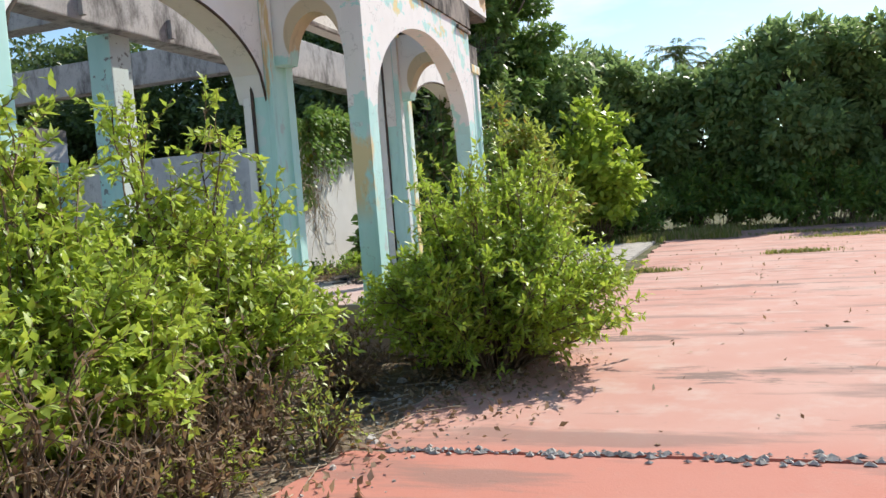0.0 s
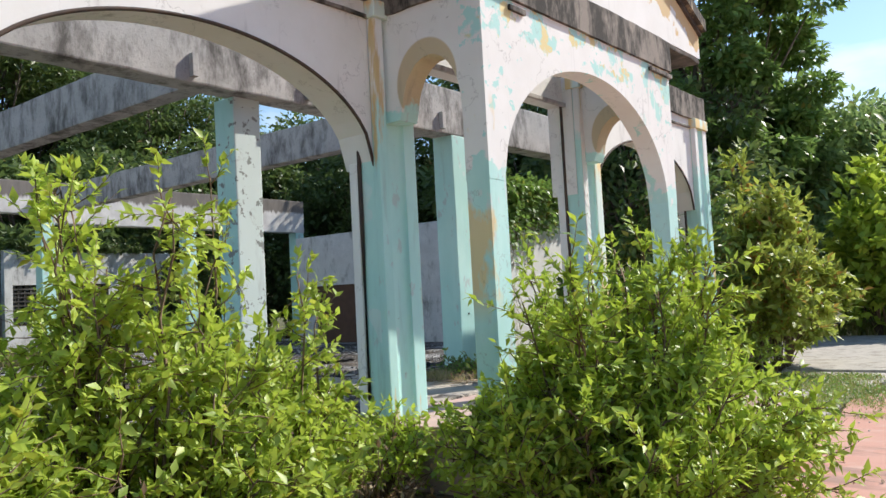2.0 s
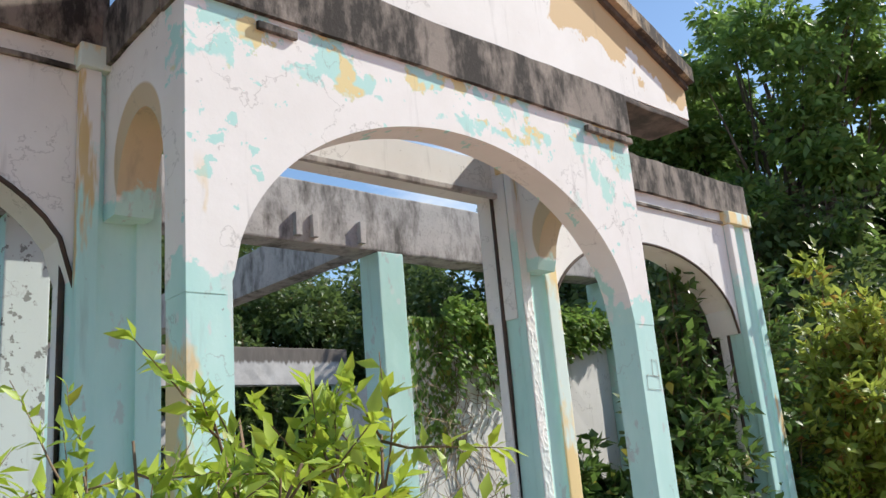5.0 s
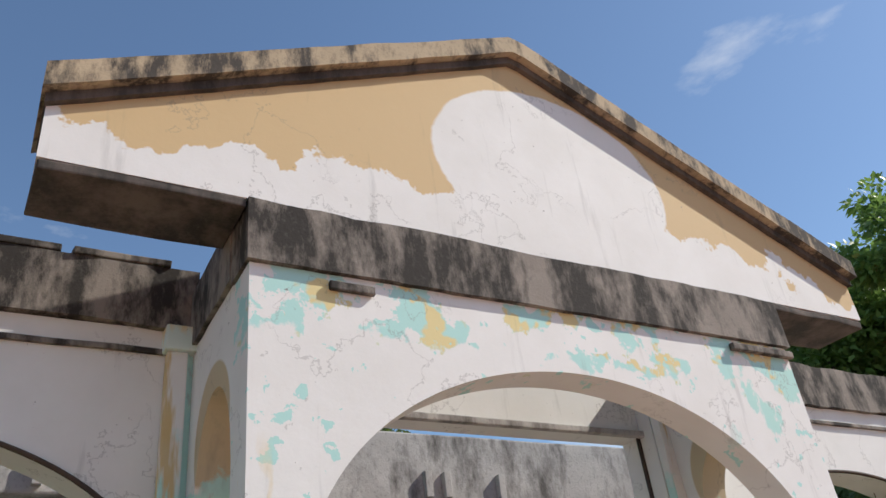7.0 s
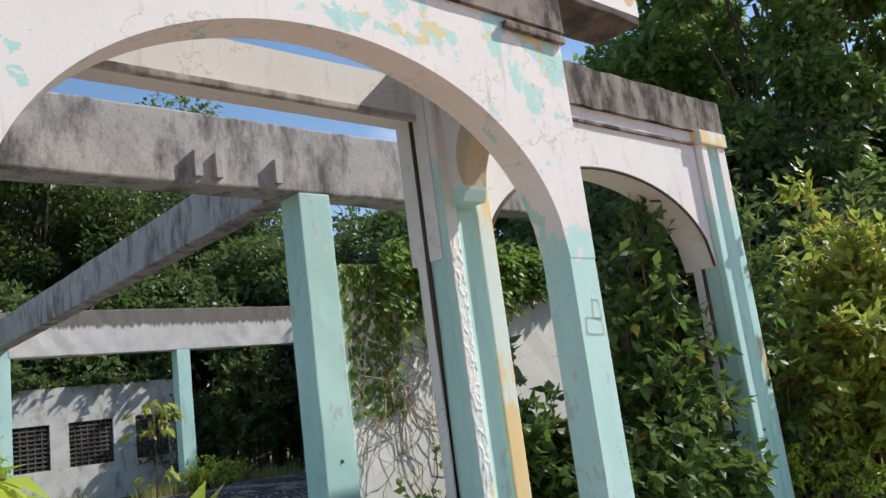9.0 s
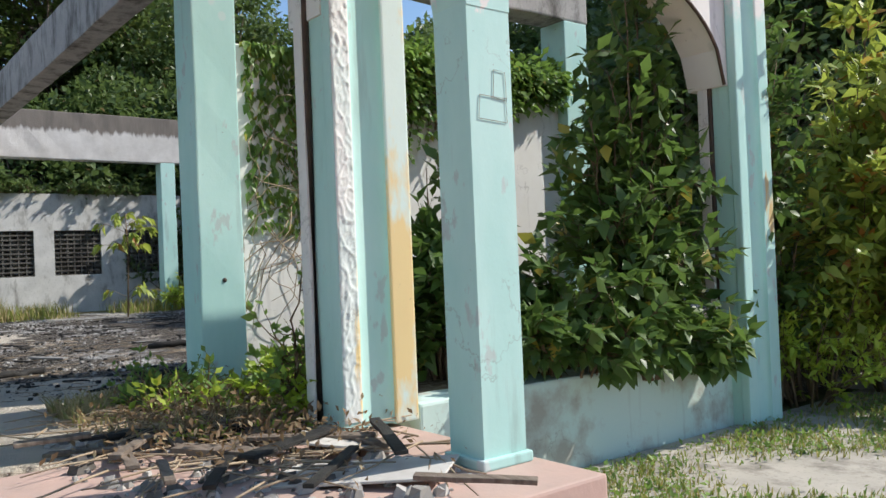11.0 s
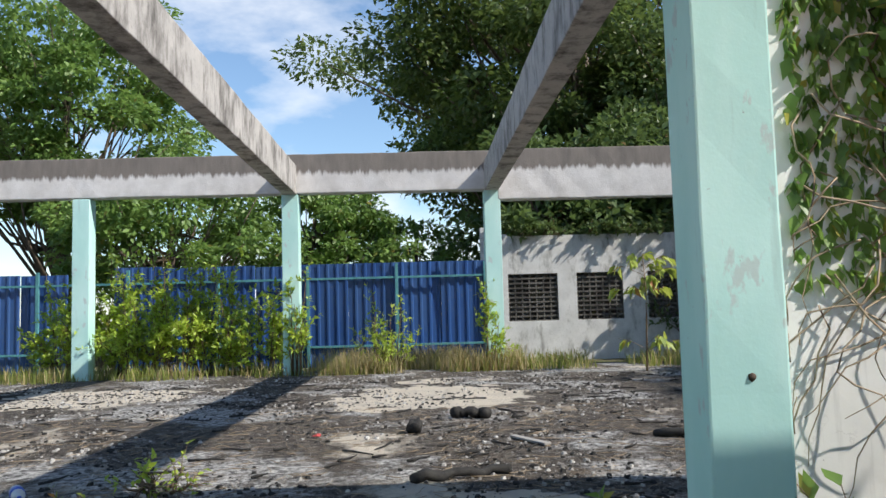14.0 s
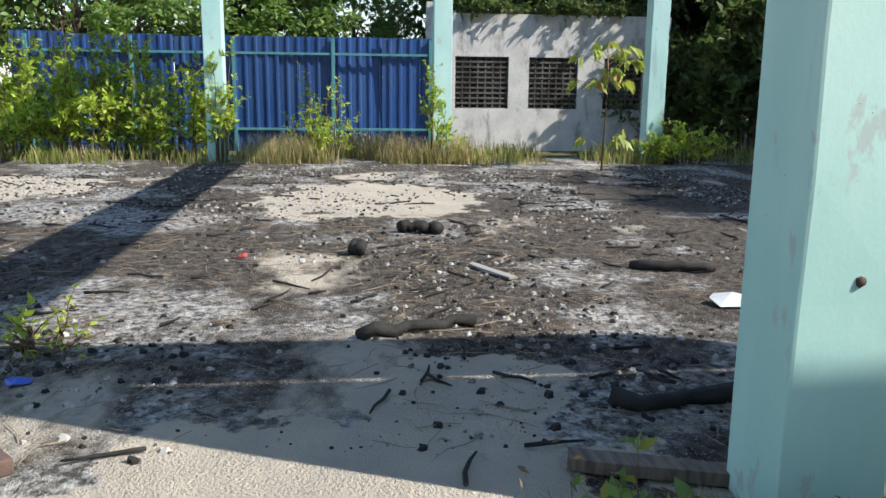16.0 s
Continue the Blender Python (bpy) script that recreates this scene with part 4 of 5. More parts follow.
# the wood at the far end of the court
for x, y, h, s in ((-9, 33, 9.5, 4.2), (-5.0, 36, 8.4, 3.6), (-1.2, 37, 7.2, 3.2), (2.6, 35.5, 8.6, 3.6), (6.2, 37, 8.4, 3.4), (10.0, 35, 10.4, 4.2), (14.0, 36, 10.5, 4.2), (18.5, 36, 10.5, 4.4), (23, 35, 10, 4.4)):
    tree("tree", "dense dark green tree at the wood's edge", x, y, -0.06, h, s, 0.22, 95, 300, 0.34, LEAF_WOOD if x % 2 < 1.1 else LEAF_TREE, 0.03, 0.8, "wood edge trees", (0, 0), 0.19)
    bush("shrub", "dark undergrowth at the foot of the wood", "shrub", x + 1.0, y - 3.4, -0.06, 3.0, 1.5, 2.4, 60, 13, 11, 0.24, LEAF_VINE, 0.4, 0, "wood undergrowth")
tree("tree", "tall dense broadleaf tree behind the arcade", -9.6, 29.5, -0.06, 15.0, 4.9, 0.4, 120, 360, 0.3, LEAF_TREE, 0.18, 0.5, "", (0.3, 0), 0.16)
tree("tree", "broadleaf tree behind the arcade wing", -13.5, 29.5, -0.06, 12.5, 4.8, 0.35, 90, 300, 0.3, LEAF_TREE, 0.3, 0.7, "", (0, 0), 0.2)


def palm(x, y, h):
    root = empty("palm_tree", x, y, -0.06, "coconut palm rising above the wood", "palm tree", "coconut palms")
    tubes_ob("trunk", [([(0, 0, 0), (0.3, 0.1, h * 0.5), (0.5, 0.1, h)], [0.25, 0.17, 0.13])], BARK, root, 7)
    cs, ds, ribs = [], [], []
    for k in range(24):
        a, e = rng.uniform(0, 6.28), rng.uniform(-0.25, 1.1)
        p, d = Vector((0.5, 0.1, h)), Vector((math.cos(a) * math.cos(e), math.sin(a) * math.cos(e), math.sin(e)))
        pts = [p]
        for i in range(9):
            d = (d + Vector((0, 0, -0.13))).normalized()
            p = p + d * 0.42
            pts.append(p)
            side = d.cross(Vector((0, 0, 1))).normalized()
            for s in (-1, 1):
                for g in (0.0, 0.5):
                    cs.append(tuple(p + d * 0.42 * g))
                    ds.append(tuple(side * s + d * 0.5 + Vector((0, 0, -0.35))))
        ribs.append((pts, [0.03] * 10))
    tubes_ob("rib", ribs, TWIG, root, 3)
    leaves_ob("frond", cs, 0.95, LEAF_DARK, root, 0.16, 0.1, 0.0, ds, 0.08)


palm(-5.6, 108, 19.0)
palm(-2.0, 112, 18.0)
palm(-10.0, 106, 14.5)
palm(14.5, 125, 21.5)
tree("tree", "pale distant tree above the wood", -10, 72, -0.06, 13, 5.5, 0.3, 40, 150, 0.6, LEAF_TREE, 0.3, 0.7, "", (0, 0), 0.24)

# far towers, with the distance haze painted into wall and window colours
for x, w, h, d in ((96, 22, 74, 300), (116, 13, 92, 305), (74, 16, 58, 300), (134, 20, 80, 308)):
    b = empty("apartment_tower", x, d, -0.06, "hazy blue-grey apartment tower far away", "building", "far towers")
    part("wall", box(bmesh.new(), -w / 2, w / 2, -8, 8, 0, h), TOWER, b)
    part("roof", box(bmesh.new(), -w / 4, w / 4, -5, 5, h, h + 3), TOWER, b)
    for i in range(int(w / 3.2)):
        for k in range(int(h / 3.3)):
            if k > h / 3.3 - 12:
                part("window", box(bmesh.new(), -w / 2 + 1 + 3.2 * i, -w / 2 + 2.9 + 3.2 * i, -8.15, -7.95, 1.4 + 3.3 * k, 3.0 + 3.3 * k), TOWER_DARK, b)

# trees beyond the hoarding
tree("rain_tree", "big spreading rain tree with feathery dark crown", -37, 17.5, 0.3, 17.5, 9.5, 0.6, 200, 560, 0.3, LEAF_RAIN, 0.22, 0.45, "", (0, 0), 0.16)
tree("rain_tree", "spreading rain tree overhanging the old wall", -31, 21.5, 0.3, 12.5, 6.5, 0.45, 100, 400, 0.24, LEAF_DARK, 0.28, 0.5, "", (0, 0), 0.18)
tree("tree", "bright layered tree beyond the hoarding", -31, -1.5, 0.3, 13.5, 4.8, 0.3, 100, 340, 0.25, LEAF_TREE, 0.28, 0.45, "", (0, 0), 0.2)
tree("tree", "shady tree behind the blue hoarding", -27, 3.4, 0.3, 6.2, 3.4, 0.25, 60, 280, 0.22, LEAF_TREE, 0.2, 0.6, "", (0, 0), 0.22)
tree("tree", "shady tree behind the blue hoarding", -30, 7.2, 0.3, 6.4, 3.0, 0.25, 50, 280, 0.22, LEAF_TREE, 0.2, 0.6, "", (0, 0), 0.22)
tree("tree", "low tree behind the blue hoarding", -36, 10.5, 0.3, 6.0, 3.0, 0.25, 40, 250, 0.24, LEAF_TREE, 0.15, 0.6, "", (0, 0), 0.22)
tree("tree", "dark tree beyond the hall", -29, -9.5, 0.3, 9.5, 4.5, 0.3, 60, 280, 0.28, LEAF_TREE, 0.15, 0.6, "", (0, 0), 0.22)
tree("tree", "dark tree beyond the hall", -24, 27.5, 0.3, 10.5, 5.0, 0.3, 80, 280, 0.28, LEAF_DARK, 0.1, 0.6, "", (0, 0), 0.22)
tree("tree", "dark tree beside the hall", -17, 29.5, -0.06, 12, 4.8, 0.3, 80, 280, 0.28, LEAF_DARK, 0.12, 0.6, "", (0, 0), 0.22)
for x, y, h in ((-21.5, 26.5, 9.5), (-27, 28, 11), (-13, 25.5, 8.5), (-9.5, 24.8, 8)):
    tree("tree", "dark leafy tree pressing against the hall", x, y, -0.06, h, 3.8, 0.25, 60, 260, 0.28, LEAF_DARK, 0.1, 0.7, "trees behind the hall", (0, 0), 0.26)
for y in (13.6, 15.2, 16.6):
    bush("climber", "creeper trailing over the top of the old wall", "shrub", WX - 0.1, y, 3.48, 0.45, 0.9, 0.25, 18, 9, 9, 0.11, LEAF_DARK, 0.5, 0, "wall-top creepers")
for x, y, h in ((-25.8, 14.6, 7.0), (-26.2, 18.2, 8.0), (-25.2, 21.8, 8.5)):
    tree("tree", "dark leafy tree crowding behind the old wall", x, y, 0.3, h, 3.0, 0.25, 70, 300, 0.28, LEAF_DARK, 0.04, 0.7, "trees behind the old wall", (0, 0), 0.26)
for x, y in ((-21.6, 19.0), (-21.2, 21.6), (-19.6, 23.6)):
    bush("shrub", "tall dark thicket filling the hall's corner", "shrub", x, y, 0.45, 1.3, 1.5, 4.2, 46, 17, 12, 0.22, LEAF_DARK, 0.5, 4, "dark thicket")
for y in (17.9, 20.5):
    bush("climber", "dark creeper heaped over the old wall", "shrub", WX + 0.1, y, 0.4, 0.8, 1.7, 2.9, 36, 14, 10, 0.15, LEAF_DARK, 0.45, 0, "wall creepers")

# growth along the hall's far edge
for x, y, h in ((-19.9, 4.9, 2.0), (-20.2, 6.3, 2.1), (-20.6, 3.2, 1.7), (-19.9, 7.3, 1.4), (-20.2, -1.5, 1.4), (-20.0, 5.6, 1.9), (-20.3, 4.2, 2.0)):
    bush("shrub", "young green shrubs growing beside the far columns", "shrub", x, y, 0.5, 0.8, 0.9, h, 24, 12, 10, 0.12, LEAF_BUSH, 0.42, 3, "hall shrubs")
bush("creeper", "creeper climbing the foot of a teal column", "creeper", -19.1, 8.15, FLOOR, 0.3, 0.35, 1.7, 10, 9, 8, 0.11, LEAF_BUSH, 0.45, 1, "column creepers")
bush("creeper", "creeper climbing the foot of a teal column", "creeper", -19.1, 11.95, FLOOR, 0.3, 0.3, 1.5, 8, 9, 8, 0.11, LEAF_BUSH, 0.45, 1, "column creepers")
bush("weed", "feathery weed by the hoarding", "weed", -19.4, 9.9, 0.5, 0.55, 0.7, 1.3, 14, 9, 10, 0.1, LEAF_BUSH, 0.3, 2)
bush("weed", "bright weeds beside the far column", "weed", -18.9, 16.6, FLOOR, 0.6, 0.9, 0.7, 22, 9, 10, 0.1, LEAF_LIME, 0.42)
sap = empty("sapling", -17.6, 14.6, FLOOR, "slender sapling with drooping yellow-green leaves", "sapling")
st = [(0, 0, 0), (0.02, 0.02, 0.8), (-0.02, 0.05, 1.5), (0.03, 0.0, 2.1)]
tubes_ob("stem", [(st, [0.022, 0.018, 0.012, 0.006])], TWIG, sap, 5)
cs, ds = [], []
for k in range(22):
    a, z = rng.uniform(0, 6.28), (rng.uniform(1.35, 2.1) if k < 18 else rng.uniform(0.3, 0.7))
    e = Vector((0.55 * math.cos(a), 0.55 * math.sin(a), z + 0.1))
    tubes_ob("branch", [([(0, 0, z - 0.1), e * 0.6 + Vector((0, 0, z * 0.4)), e], [0.006, 0.004, 0.003])], TWIG, sap, 5)
    for j in range(7):
        cs.append(tuple(Vector((0, 0, z)).lerp(e, rng.uniform(0.5, 1))))
        ds.append((math.cos(a) * 0.7, math.sin(a) * 0.7, -0.5))
leaves_ob("foliage", cs, 0.24, LEAF_WARM, sap, 0.4, 0.2, 0.0, ds, 0.35)

# vines over the inner wall
vine = empty("wall_vine", CX + 0.05, 13.9, 3.25, "creeper hanging over the white wall with bare dry stems", "creeper")
cs, ds, runs = [], [], []
for k in range(200):
    y = rng.uniform(-1.1, 1.9)
    drop = rng.uniform(0.25, 1.3) * (1.25 - 0.3 * (y + 1.7))
    pts = [Vector((0.03, y, 0.1))]
    for i in range(8):
        pts.append(pts[-1] + Vector((rng.normal() * 0.015, rng.normal() * 0.06, -max(0.1, drop) / 8)))
    for q in pts:
        q.x = max(0.03, q.x)
    runs.append((pts, [0.006] * 9))
    for j in range(34):
        g = rng.uniform(0, 1) ** 1.5 * 8
        i = min(7, int(g))
        q = pts[i].lerp(pts[i + 1], g - i)
        cs.append((q.x + abs(rng.normal()) * 0.06, q.y + rng.normal() * 0.04, q.z + rng.normal() * 0.03))
        ds.append((0.7, rng.normal() * 0.5, -0.5))
for k in range(1400):
    cs.append((rng.normal() * 0.05, rng.uniform(-1.1, 1.9), 0.05 + abs(rng.normal()) * 0.1))
    ds.append((0.5, rng.normal() * 0.5, 0.5))
for k in range(900):
    cs.append((0.015, rng.uniform(-1.66, -1.05), 0.03 - 1.5 * rng.random() ** 1.6))
    ds.append((0.0, rng.normal() * 0.8, -1.6))
tubes_ob("stem", runs, TWIG, vine, 3)
leaves_ob("foliage", cs, 0.09, LEAF_VINE, vine, 0.62, 0.2, 0.1, ds, 0.3)
runs = []
for k in range(46):
    p = Vector((0.03, rng.uniform(-1.7, -0.5) , rng.uniform(-1.6, -0.6)))
    pts = [p]
    d = Vector((0.1, rng.normal() * 0.5, -0.5))
    for i in range(9):
        d = (d + Vector((rng.normal() * 0.25, rng.normal() * 0.5, rng.normal() * 0.35 - 0.12))).normalized()
        pts.append(pts[-1] + d * 0.12)
    for q in pts:
        q.x = min(0.12, max(0.02, q.x))
        q.y = max(-1.72, q.y)
        q.z = max(-2.64, q.z)
    runs.append((pts, [0.006, 0.006, 0.006, 0.005, 0.005, 0.005, 0.004, 0.004, 0.003, 0.002]))
tubes_ob("dry_stem", runs, DRY, vine, 3)
bush("creeper", "broad-leaved creeper at the foot of the white wall", "creeper", -5.75, 13.1, FLOOR, 0.3, 0.35, 0.8, 12, 9, 7, 0.17, LEAF_VINE, 0.62, 1)
bush("creeper", "low tangle of weeds at the pier's foot", "creeper", -5.3, 11.95, FLOOR, 0.55, 0.35, 0.26, 22, 9, 8, 0.09, LEAF_BUSH, 0.5)
bush("creeper", "creeping weed on the burnt floor", "creeper", -6.5, 11.5, FLOOR, 0.4, 0.3, 0.08, 10, 4, 4, 0.07, LEAF_VINE, 0.6)
bush("weed", "tuft of weed in the ash", "weed", -8.6, 8.9, FLOOR, 0.28, 0.28, 0.14, 10, 4, 5, 0.06, LEAF_BUSH, 0.5)

# grass
def scatter(n, x0, x1, y0, y1, z, thr=0.0):
    out = []
    while len(out) < n:
        x, y = rng.uniform(x0, x1), rng.uniform(y0, y1)
        if noise.noise(Vector((x * 0.8, y * 0.8, 5))) > thr - 0.25 + rng.normal() * 0.12:
            out.append((x, y, z))
    return out


tagged(blades_ob("grass", scatter(7000, -20.9, -18.6, -3, 19, 0.5, 0.2), 0.34, GRASS, 0.6, 0.011), "ragged green grass along the hall's far edge", "grass", kind="stuff")
tagged(blades_ob("grass", scatter(3500, -20.4, -18.7, 8.4, 12.6, 0.5, 0.1), 0.5, STRAW, 0.5, 0.008), "dry straw-coloured grass by the hoarding", "grass", kind="stuff")
tagged(blades_ob("grass", scatter(9000, -4.4, -1.5, 12.9, 17.6, -0.03, 0.15), 0.07, GRASS, 1.1, 0.006), "low grass between the apron and the court", "grass", kind="stuff")
tagged(blades_ob("grass", scatter(6000, -6, 0.5, 26.6, 33, -0.05, 0.1), 0.3, GRASS, 0.6, 0.02), "grass at the foot of the wood", "grass", kind="stuff")
tagged(blades_ob("grass", scatter(2500, 0, 20, 30.5, 33, -0.05, 0.1), 0.3, GRASS, 0.6, 0.02), "grass at the court's far edge", "grass", kind="stuff")
for x, y, r in ((1.6, 19.3, 0.35), (3.4, 24.5, 0.7), (5.0, 26.5, 1.0), (-1.4, 16.2, 0.3), (2.2, 27.5, 0.8)):
    p = [(x + rng.normal() * r, y + rng.normal() * r * 0.3, 0.0) for k in range(500)]
    tagged(blades_ob("grass_tuft", p, 0.09, GRASS, 0.8, 0.012), "flat grass tuft growing from a court crack", "grass", "court tufts", "stuff")
tagged(blades_ob("grass", scatter(2600, -6.6, -4.9, 10.7, 12.3, FLOOR, 0.15), 0.12, STRAW, 1.2, 0.006), "flattened straw and weed stalks on the floor", "grass", kind="stuff")

# ---- litter and debris ----
litter = []
for k in range(2600):
    x = rng.uniform(-4.3, -1.7)
    y = rng.uniform(-1, 8.0)
    litter.append((x, y, 0.02 + 0.02 * rng.random()))
tagged(leaves_ob("leaf_litter", litter, 0.07, DEAD, None, 0.5, 0.3, 0.3), "brown dead leaves and litter on the soil", "litter", kind="stuff")
tagged(leaves_ob("leaf_litter", [(-1.75 + rng.normal() * 0.35, 6.9 + rng.normal() * 0.8, 0.01 + 0.02 * rng.random()) for k in range(900)], 0.06, DEAD, None, 0.5, 0.3, 0.3), "reddish dead leaves swept under the shrub", "litter", kind="stuff")
tagged(leaves_ob("leaf_litter", [(rng.uniform(-1.9, 6), rng.uniform(2.5, 22), 0.008) for k in range(420)], 0.07, DEAD, None, 0.5, 0.3, 0.3), "scattered dead leaves on the red court", "litter", kind="stuff")


def sticks(name, label, n, x0, x1, y0, y1, z, r, l, material):
    runs = []
    for k in range(n):
        x, y, a = rng.uniform(x0, x1), rng.uniform(y0, y1), rng.uniform(0, 6.28)
        L = l * rng.uniform(0.4, 1.4)
        q = [Vector((x + math.cos(a) * L * i / 3, y + math.sin(a) * L * i / 3, z + r + 0.012 * rng.random())) + Vector((rng.normal() * 0.03 * L, rng.normal() * 0.03 * L, 0)) for i in range(4)]
        runs.append((q, [r, r, r * 0.8, r * 0.5]))
    return tagged(tubes_ob(name, runs, material, None, 4), label, "twigs", kind="stuff")


sticks("dry_twigs", "dry grey twigs strewn on the soil", 260, -4.2, -1.9, 0, 6.5, 0.015, 0.005, 0.35, DRY)
sticks("dry_twigs", "dry vine stems strewn over the ash", 800, -13, -7.2, 5.5, 13, FLOOR, 0.0026, 0.22, DRY)
sticks("charred_sticks", "charred sticks lying in the ash", 260, -17, -6.9, 3, 15, FLOOR, 0.01, 0.28, CHAR)


def rubble(name, label, n, x0, x1, y0, y1, z, smin, smax, material, thr):
    vs, fs = [], []
    k = 0
    while k < n:
        x, y = rng.uniform(x0, x1), rng.uniform(y0, y1)
        if noise.noise(Vector((x * 0.55, y * 0.75, 11))) < thr + rng.normal() * 0.15:
            continue
        s = smin + (smax - smin) * rng.random() ** 3
        i = len(vs)
        a = rng.uniform(0, 6.28)
        for j in range(5):
            q = a + j * 1.2566
            vs.append((x + s * math.cos(q) * rng.uniform(0.6, 1.2), y + s * math.sin(q) * rng.uniform(0.6, 1.2), z - 0.003))
        for j in range(5):
            q = a + j * 1.2566 + 0.3
            vs.append((x + s * 0.6 * math.cos(q), y + s * 0.6 * math.sin(q), z + s * rng.uniform(0.3, 0.8)))
        fs += [(i + j, i + (j + 1) % 5, i + 5 + (j + 1) % 5, i + 5 + j) for j in range(5)] + [tuple(i + 5 + j for j in range(5))]
        k += 1
    return tagged(mesh_ob(name, vs, fs, material), label, "rubble", kind="stuff")


rubble("rubble", "white ash lumps and rubble on the burnt floor", 13000, -18.5, -7.3, 2, 17, FLOOR, 0.004, 0.032, RUBBLE, 0.0)
rubble("rubble", "charcoal lumps on the burnt floor", 6500, -17.5, -7.2, 2, 16, FLOOR, 0.005, 0.035, CHAR, -0.1)
rubble("rubble", "grey stones and mortar on the soil", 260, -4.2, -2.0, 0, 7.5, 0.0, 0.012, 0.07, SCREED, -0.2)


def log(x, y, a, L, r, label):
    o = empty("charred_log", x, y, FLOOR + r * 0.9, label, "log", "charred logs")
    pts = [(L * (i / 7 - 0.5), 0.03 * rng.normal(), 0.012 * rng.normal()) for i in range(8)]
    ob = tubes_ob("wood", [(pts, [r * rng.uniform(0.75, 1.1) for i in range(8)])], CHAR, o, 9)
    o.rotation_euler = (0, 0, radians(a))


log(-8.75, 10.85, 108, 0.7, 0.04, "thick charred log lying in the ash")
log(-7.6, 12.0, 95, 0.8, 0.045, "charred log beside the teal column")
log(-11.9, 11.1, 85, 0.35, 0.06, "short charred log stump in white ash")
log(-10.9, 10.5, 20, 0.12, 0.07, "charred block of wood standing in ash")
log(-10.2, 12.9, 70, 0.6, 0.04, "charred branch on the floor")


def plank(x, y, z, a, L, w, t, material, label, tilt=0.0):
    o = empty("plank", x, y, z, label, "plank")
    bm = box(bmesh.new(), -L / 2, L / 2, -w / 2, w / 2, 0, t, 0.004)
    for i in range(1, 6):
        bmesh.ops.bisect_plane(bm, geom=bm.verts[:] + bm.edges[:] + bm.faces[:], plane_co=(-L / 2 + L * i / 6, 0, 0), plane_no=(1, 0, 0))
    for v in bm.verts:
        v.co.y += 0.012 * noise.noise(v.co * 5 + Vector((x, y, 0)))
    part("board", bm, material, o)
    o.rotation_euler = (0, radians(tilt), radians(a))
    return o


plank(-6.95, 11.62, FLOOR + 0.01, 72, 0.75, 0.1, 0.05, WOOD, "weathered grey plank lying by the column")
plank(-10.2, 11.5, FLOOR + 0.01, 25, 0.55, 0.07, 0.02, RUBBLE, "pale stick of board in the ash")
plank(-3.7, 11.35, FLOOR, 40, 0.8, 0.38, 0.012, PANEL, "broken pale ceiling board on the porch floor", -4)
plank(-4.15, 11.55, FLOOR + 0.03, 60, 0.45, 0.28, 0.012, PANEL, "broken ceiling board leaning on debris", 9)
for k in range(16):
    plank(-4.5 + rng.normal() * 0.5, 10.95 + rng.normal() * 0.35, FLOOR + 0.004 + 0.006 * k, rng.uniform(0, 180), rng.uniform(0.25, 0.75), rng.uniform(0.04, 0.1), 0.02, WOOD if k % 3 else CHAR, "splintered old board in the porch debris", rng.uniform(-3, 3))
for k in range(9):
    x, y = rng.uniform(-8.0, -6.4), rng.uniform(7.3, 9.6)
    b = empty("brick", x, y, FLOOR, "sooty broken brick on the ash-covered floor", "brick", "loose bricks")
    part("body", box(bmesh.new(), -0.06, 0.06, -0.05, 0.05, 0, 0.06, 0.008), BRICK, b)
    b.rotation_euler = (0, 0, rng.uniform(0, 3))


def bottle(x, y, a, cap):
    o = empty("plastic_bottle", x, y, FLOOR + 0.045, "crushed clear plastic bottle with blue label", "bottle")
    prof = ((-0.13, 0.03), (-0.12, 0.042), (-0.03, 0.043), (0.0, 0.04), (0.05, 0.043), (0.1, 0.03), (0.13, 0.014))
    tubes_ob("body", [([(u, 0, 0) for u, r in prof], [r for u, r in prof])], FILM, o, 12)
    tubes_ob("bottle_label", [([(-0.06, 0, 0), (0.03, 0, 0)], [0.0455, 0.0455])], BLUE_PLASTIC, o, 12)
    tubes_ob("cap", [([(0.13, 0, 0), (0.15, 0, 0)], [0.016, 0.016])], BLUE_PLASTIC, o, 10)
    o.rotation_euler = (0, 0, radians(a))


bottle(-8.5, 8.0, 30, True)


def scrap(x, y, z, s, material, label):
    vs = [(s * math.cos(k * 0.9) * rng.uniform(0.5, 1.1), s * math.sin(k * 0.9) * rng.uniform(0.5, 1.1), 0.0 + 0.35 * s * rng.random()) for k in range(7)]
    vs.append((0, 0, 0.5 * s))
    o = mesh_ob("plastic_scrap", vs, [(k, (k + 1) % 7, 7) for k in range(7)] + [tuple(range(7))[::-1]], material)
    o.location = (x, y, z)
    tagged(o, label, "litter")


scrap(-8.1, 8.95, FLOOR, 0.07, BLUE_PLASTIC, "crumpled blue plastic scrap in weeds")
scrap(-7.1, 8.9, FLOOR, 0.16, FILM, "crumpled clear plastic film in the ash")
scrap(-9.2, 12.9, FLOOR, 0.18, FILM, "crumpled plastic bag on the floor")
scrap(-10.9, 9.6, FLOOR, 0.06, RED, "small red wrapper in the ash")
scrap(-3.1, 3.4, 0.02, 0.12, FILM, "crumpled white plastic in the litter")
scrap(-2.8, 4.2, 0.03, 0.1, FILM, "dirty plastic cup among dry leaves")


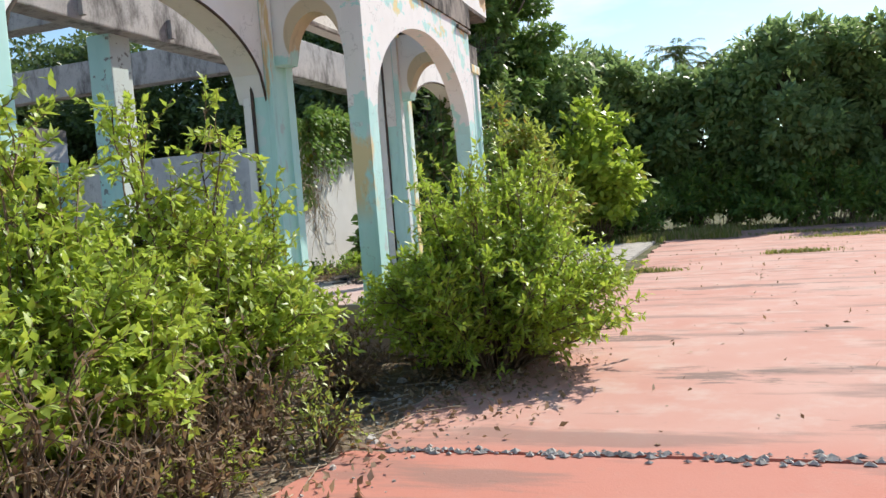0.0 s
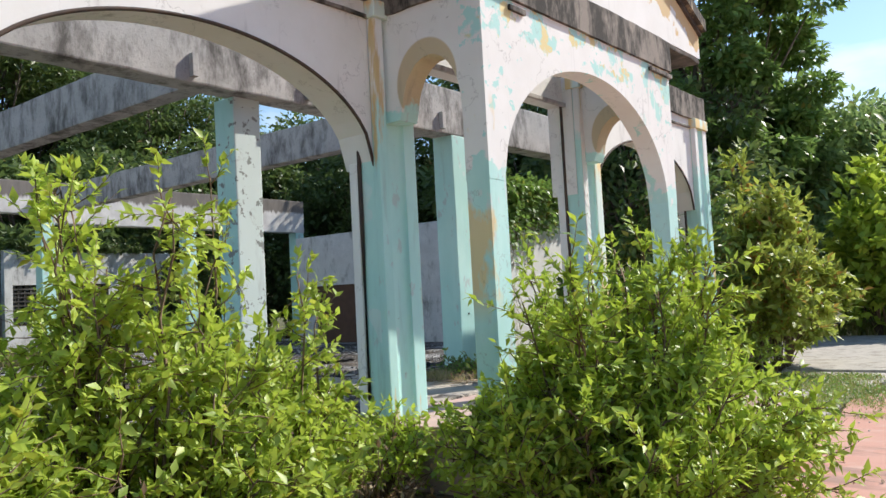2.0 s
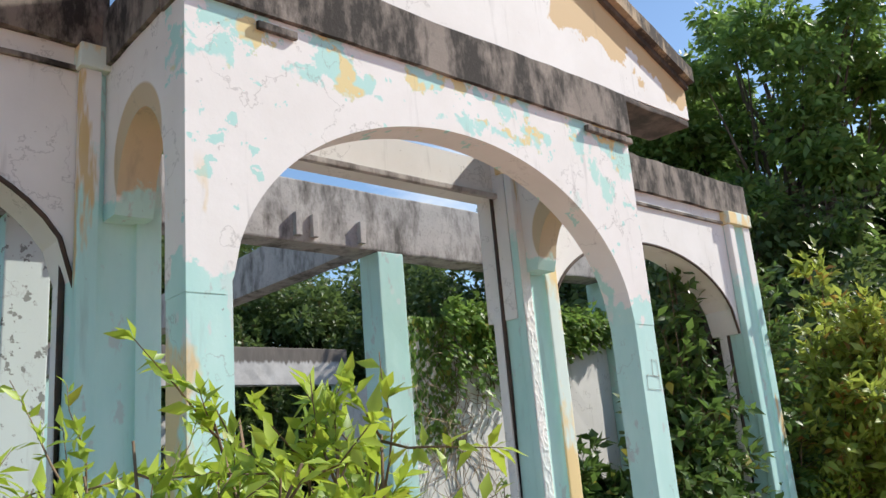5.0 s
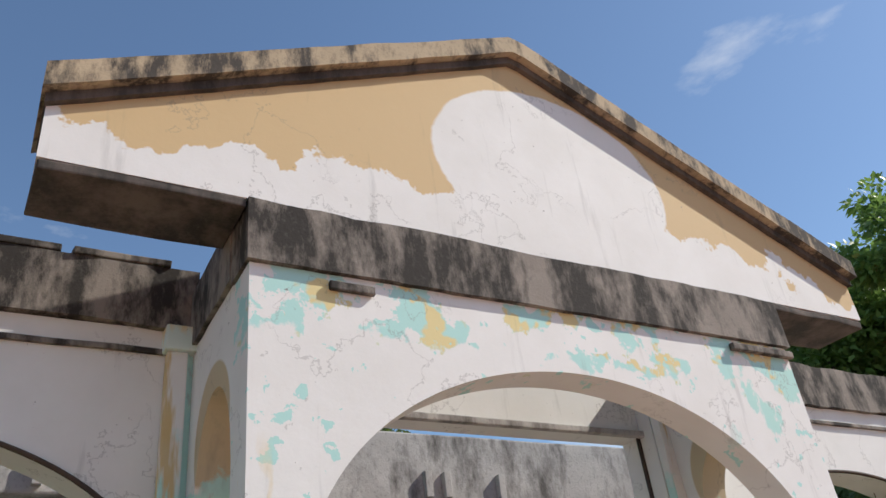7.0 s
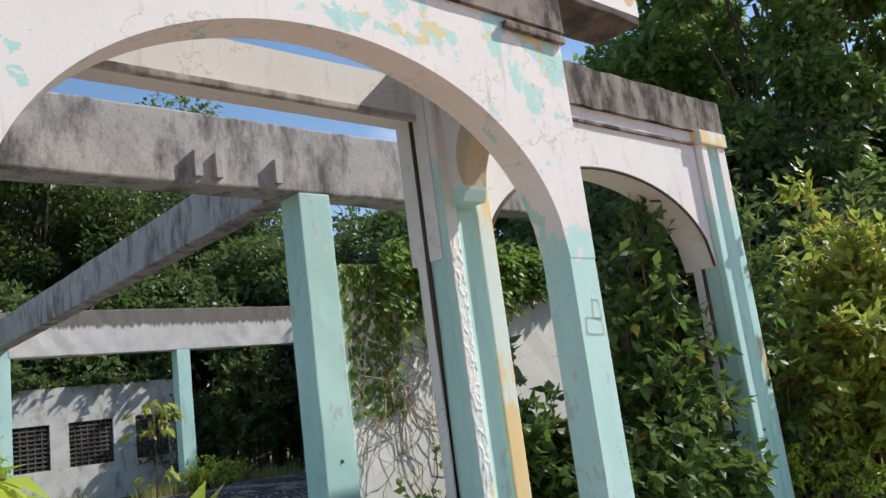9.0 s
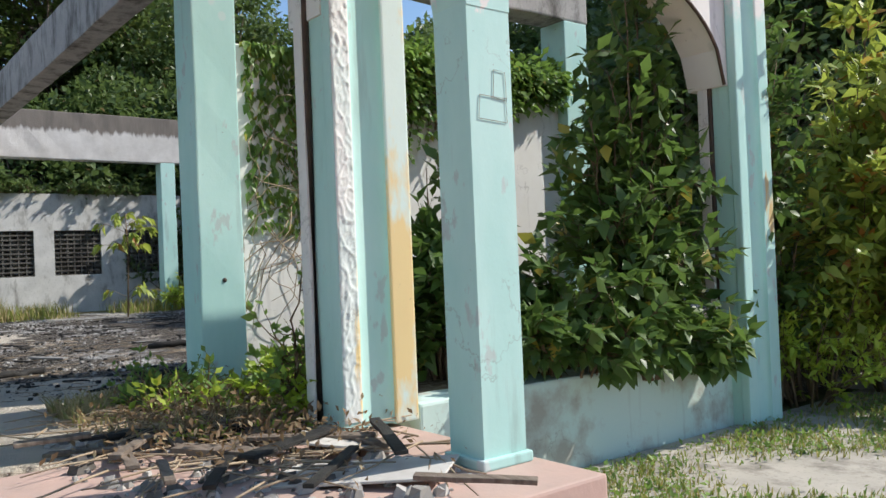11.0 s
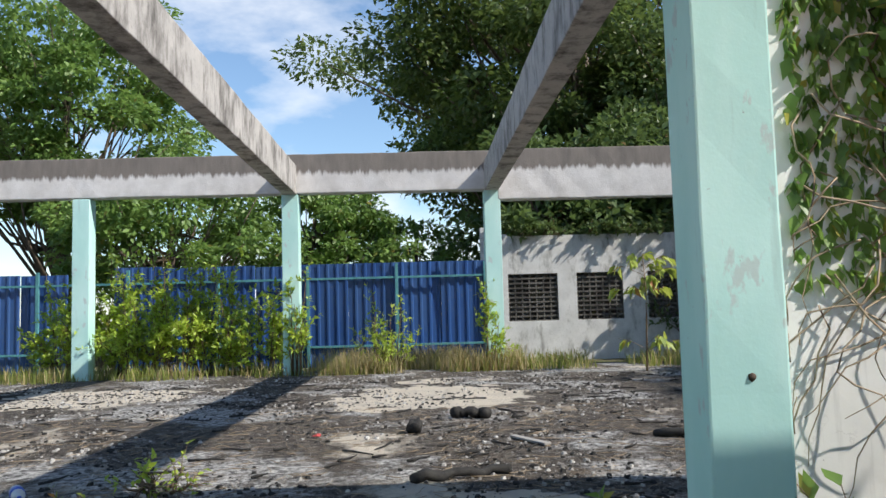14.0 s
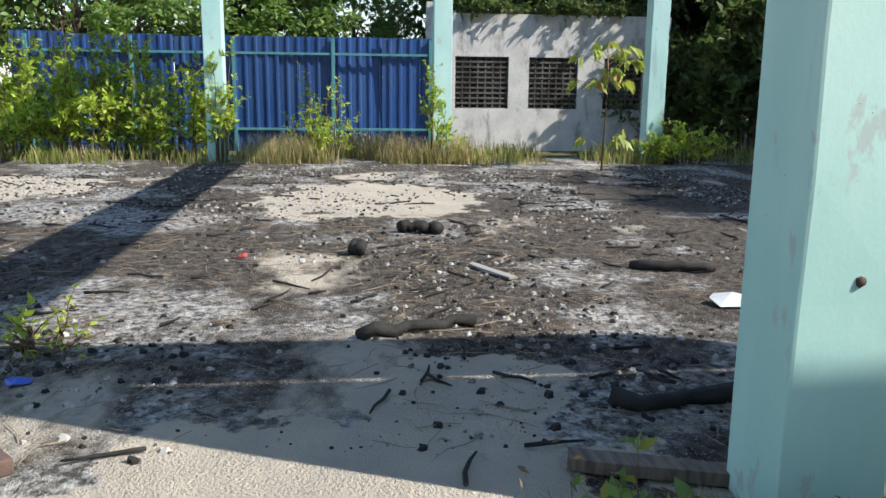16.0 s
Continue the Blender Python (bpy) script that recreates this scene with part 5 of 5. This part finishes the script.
# heap of torn weeds, leaves and rubble at the pier's foot
heap = [(-5.15 + rng.normal() * 0.55, 11.35 + rng.normal() * 0.3, FLOOR + 0.02 + abs(rng.normal()) * 0.07) for k in range(2600)]
tagged(leaves_ob("leaf_litter", heap, 0.05, DEAD, None, 0.4, 0.3, 0.3), "heap of dead leaves and soil beside the pier", "litter", kind="stuff")
rubble("rubble", "broken plaster and tile pieces on the porch floor", 500, -5.6, -3.2, 10.4, 11.7, FLOOR - 0.015, 0.01, 0.07, RUBBLE, -0.4)
sticks("dry_twigs", "dry stems pulled across the porch floor", 150, -6.3, -3.6, 10.5, 12.0, FLOOR + 0.02, 0.006, 0.5, DRY)
bush("creeper", "mound of pulled green vines and straw on the floor", "creeper", -5.95, 11.35, FLOOR, 0.7, 0.3, 0.2, 26, 8, 7, 0.06, LEAF_VINE, 0.55)
bush("creeper", "leafy creeper climbing the pier's shaded side", "creeper", -5.0, 11.72, FLOOR, 0.12, 0.14, 0.6, 10, 5, 6, 0.07, LEAF_VINE, 0.62, 1)
for k in range(4):
    plank(-4.6 + rng.normal() * 0.35, 11.1 + rng.normal() * 0.2, FLOOR + 0.006 + 0.008 * k, rng.uniform(0, 180), rng.uniform(0.35, 0.6), rng.uniform(0.1, 0.16), 0.035, CHAR if k % 2 else WOOD, "rotten dark board lying on the debris heap", rng.uniform(-2, 2))
sticks("dry_twigs", "straw-like stems matted over the vine mound", 260, -6.4, -4.9, 11.0, 11.8, FLOOR + 0.06, 0.003, 0.35, DRY)
bush("creeper", "yellow-green creeper trailing over the debris", "creeper", -5.6, 11.3, FLOOR, 0.75, 0.35, 0.1, 16, 4, 5, 0.07, LEAF_LIME, 0.55)
bush("creeper", "dry weed stalks with few leaves at the hall's edge", "creeper", -7.6, 8.2, FLOOR, 0.6, 0.5, 0.12, 12, 4, 4, 0.05, LEAF_WARM, 0.45)
bush("shrub", "small green weeds rooted in the plinth's foot", "shrub", -4.2, 7.6, 0.0, 0.3, 0.5, 0.7, 20, 9, 9, 0.08, LEAF_BUSH, 0.45)
tagged(leaves_ob("weed_mat", [(x, y, z + 0.03 * rng.random()) for x, y, z in scatter(6000, -4.5, -1.6, 12.9, 17.6, -0.015, 0.2)], 0.05, LEAF_VINE, None, 0.5, 0.2, 0.5), "creeping weeds matted over the concrete strip", "weeds", kind="stuff")
tagged(leaves_ob("weed_mat", [(x, y, z + 0.04 * rng.random()) for x, y, z in scatter(2500, -6.5, -4.7, 10.9, 12.3, FLOOR, 0.2)], 0.06, LEAF_BUSH, None, 0.5, 0.2, 0.5), "creeping weeds matted at the pier's foot", "weeds", kind="stuff")
rubble("rubble", "pale chips and twigs scattered along the court's edge", 500, -2.4, -1.4, 2, 16, -0.002, 0.005, 0.025, SCREED, -0.3)
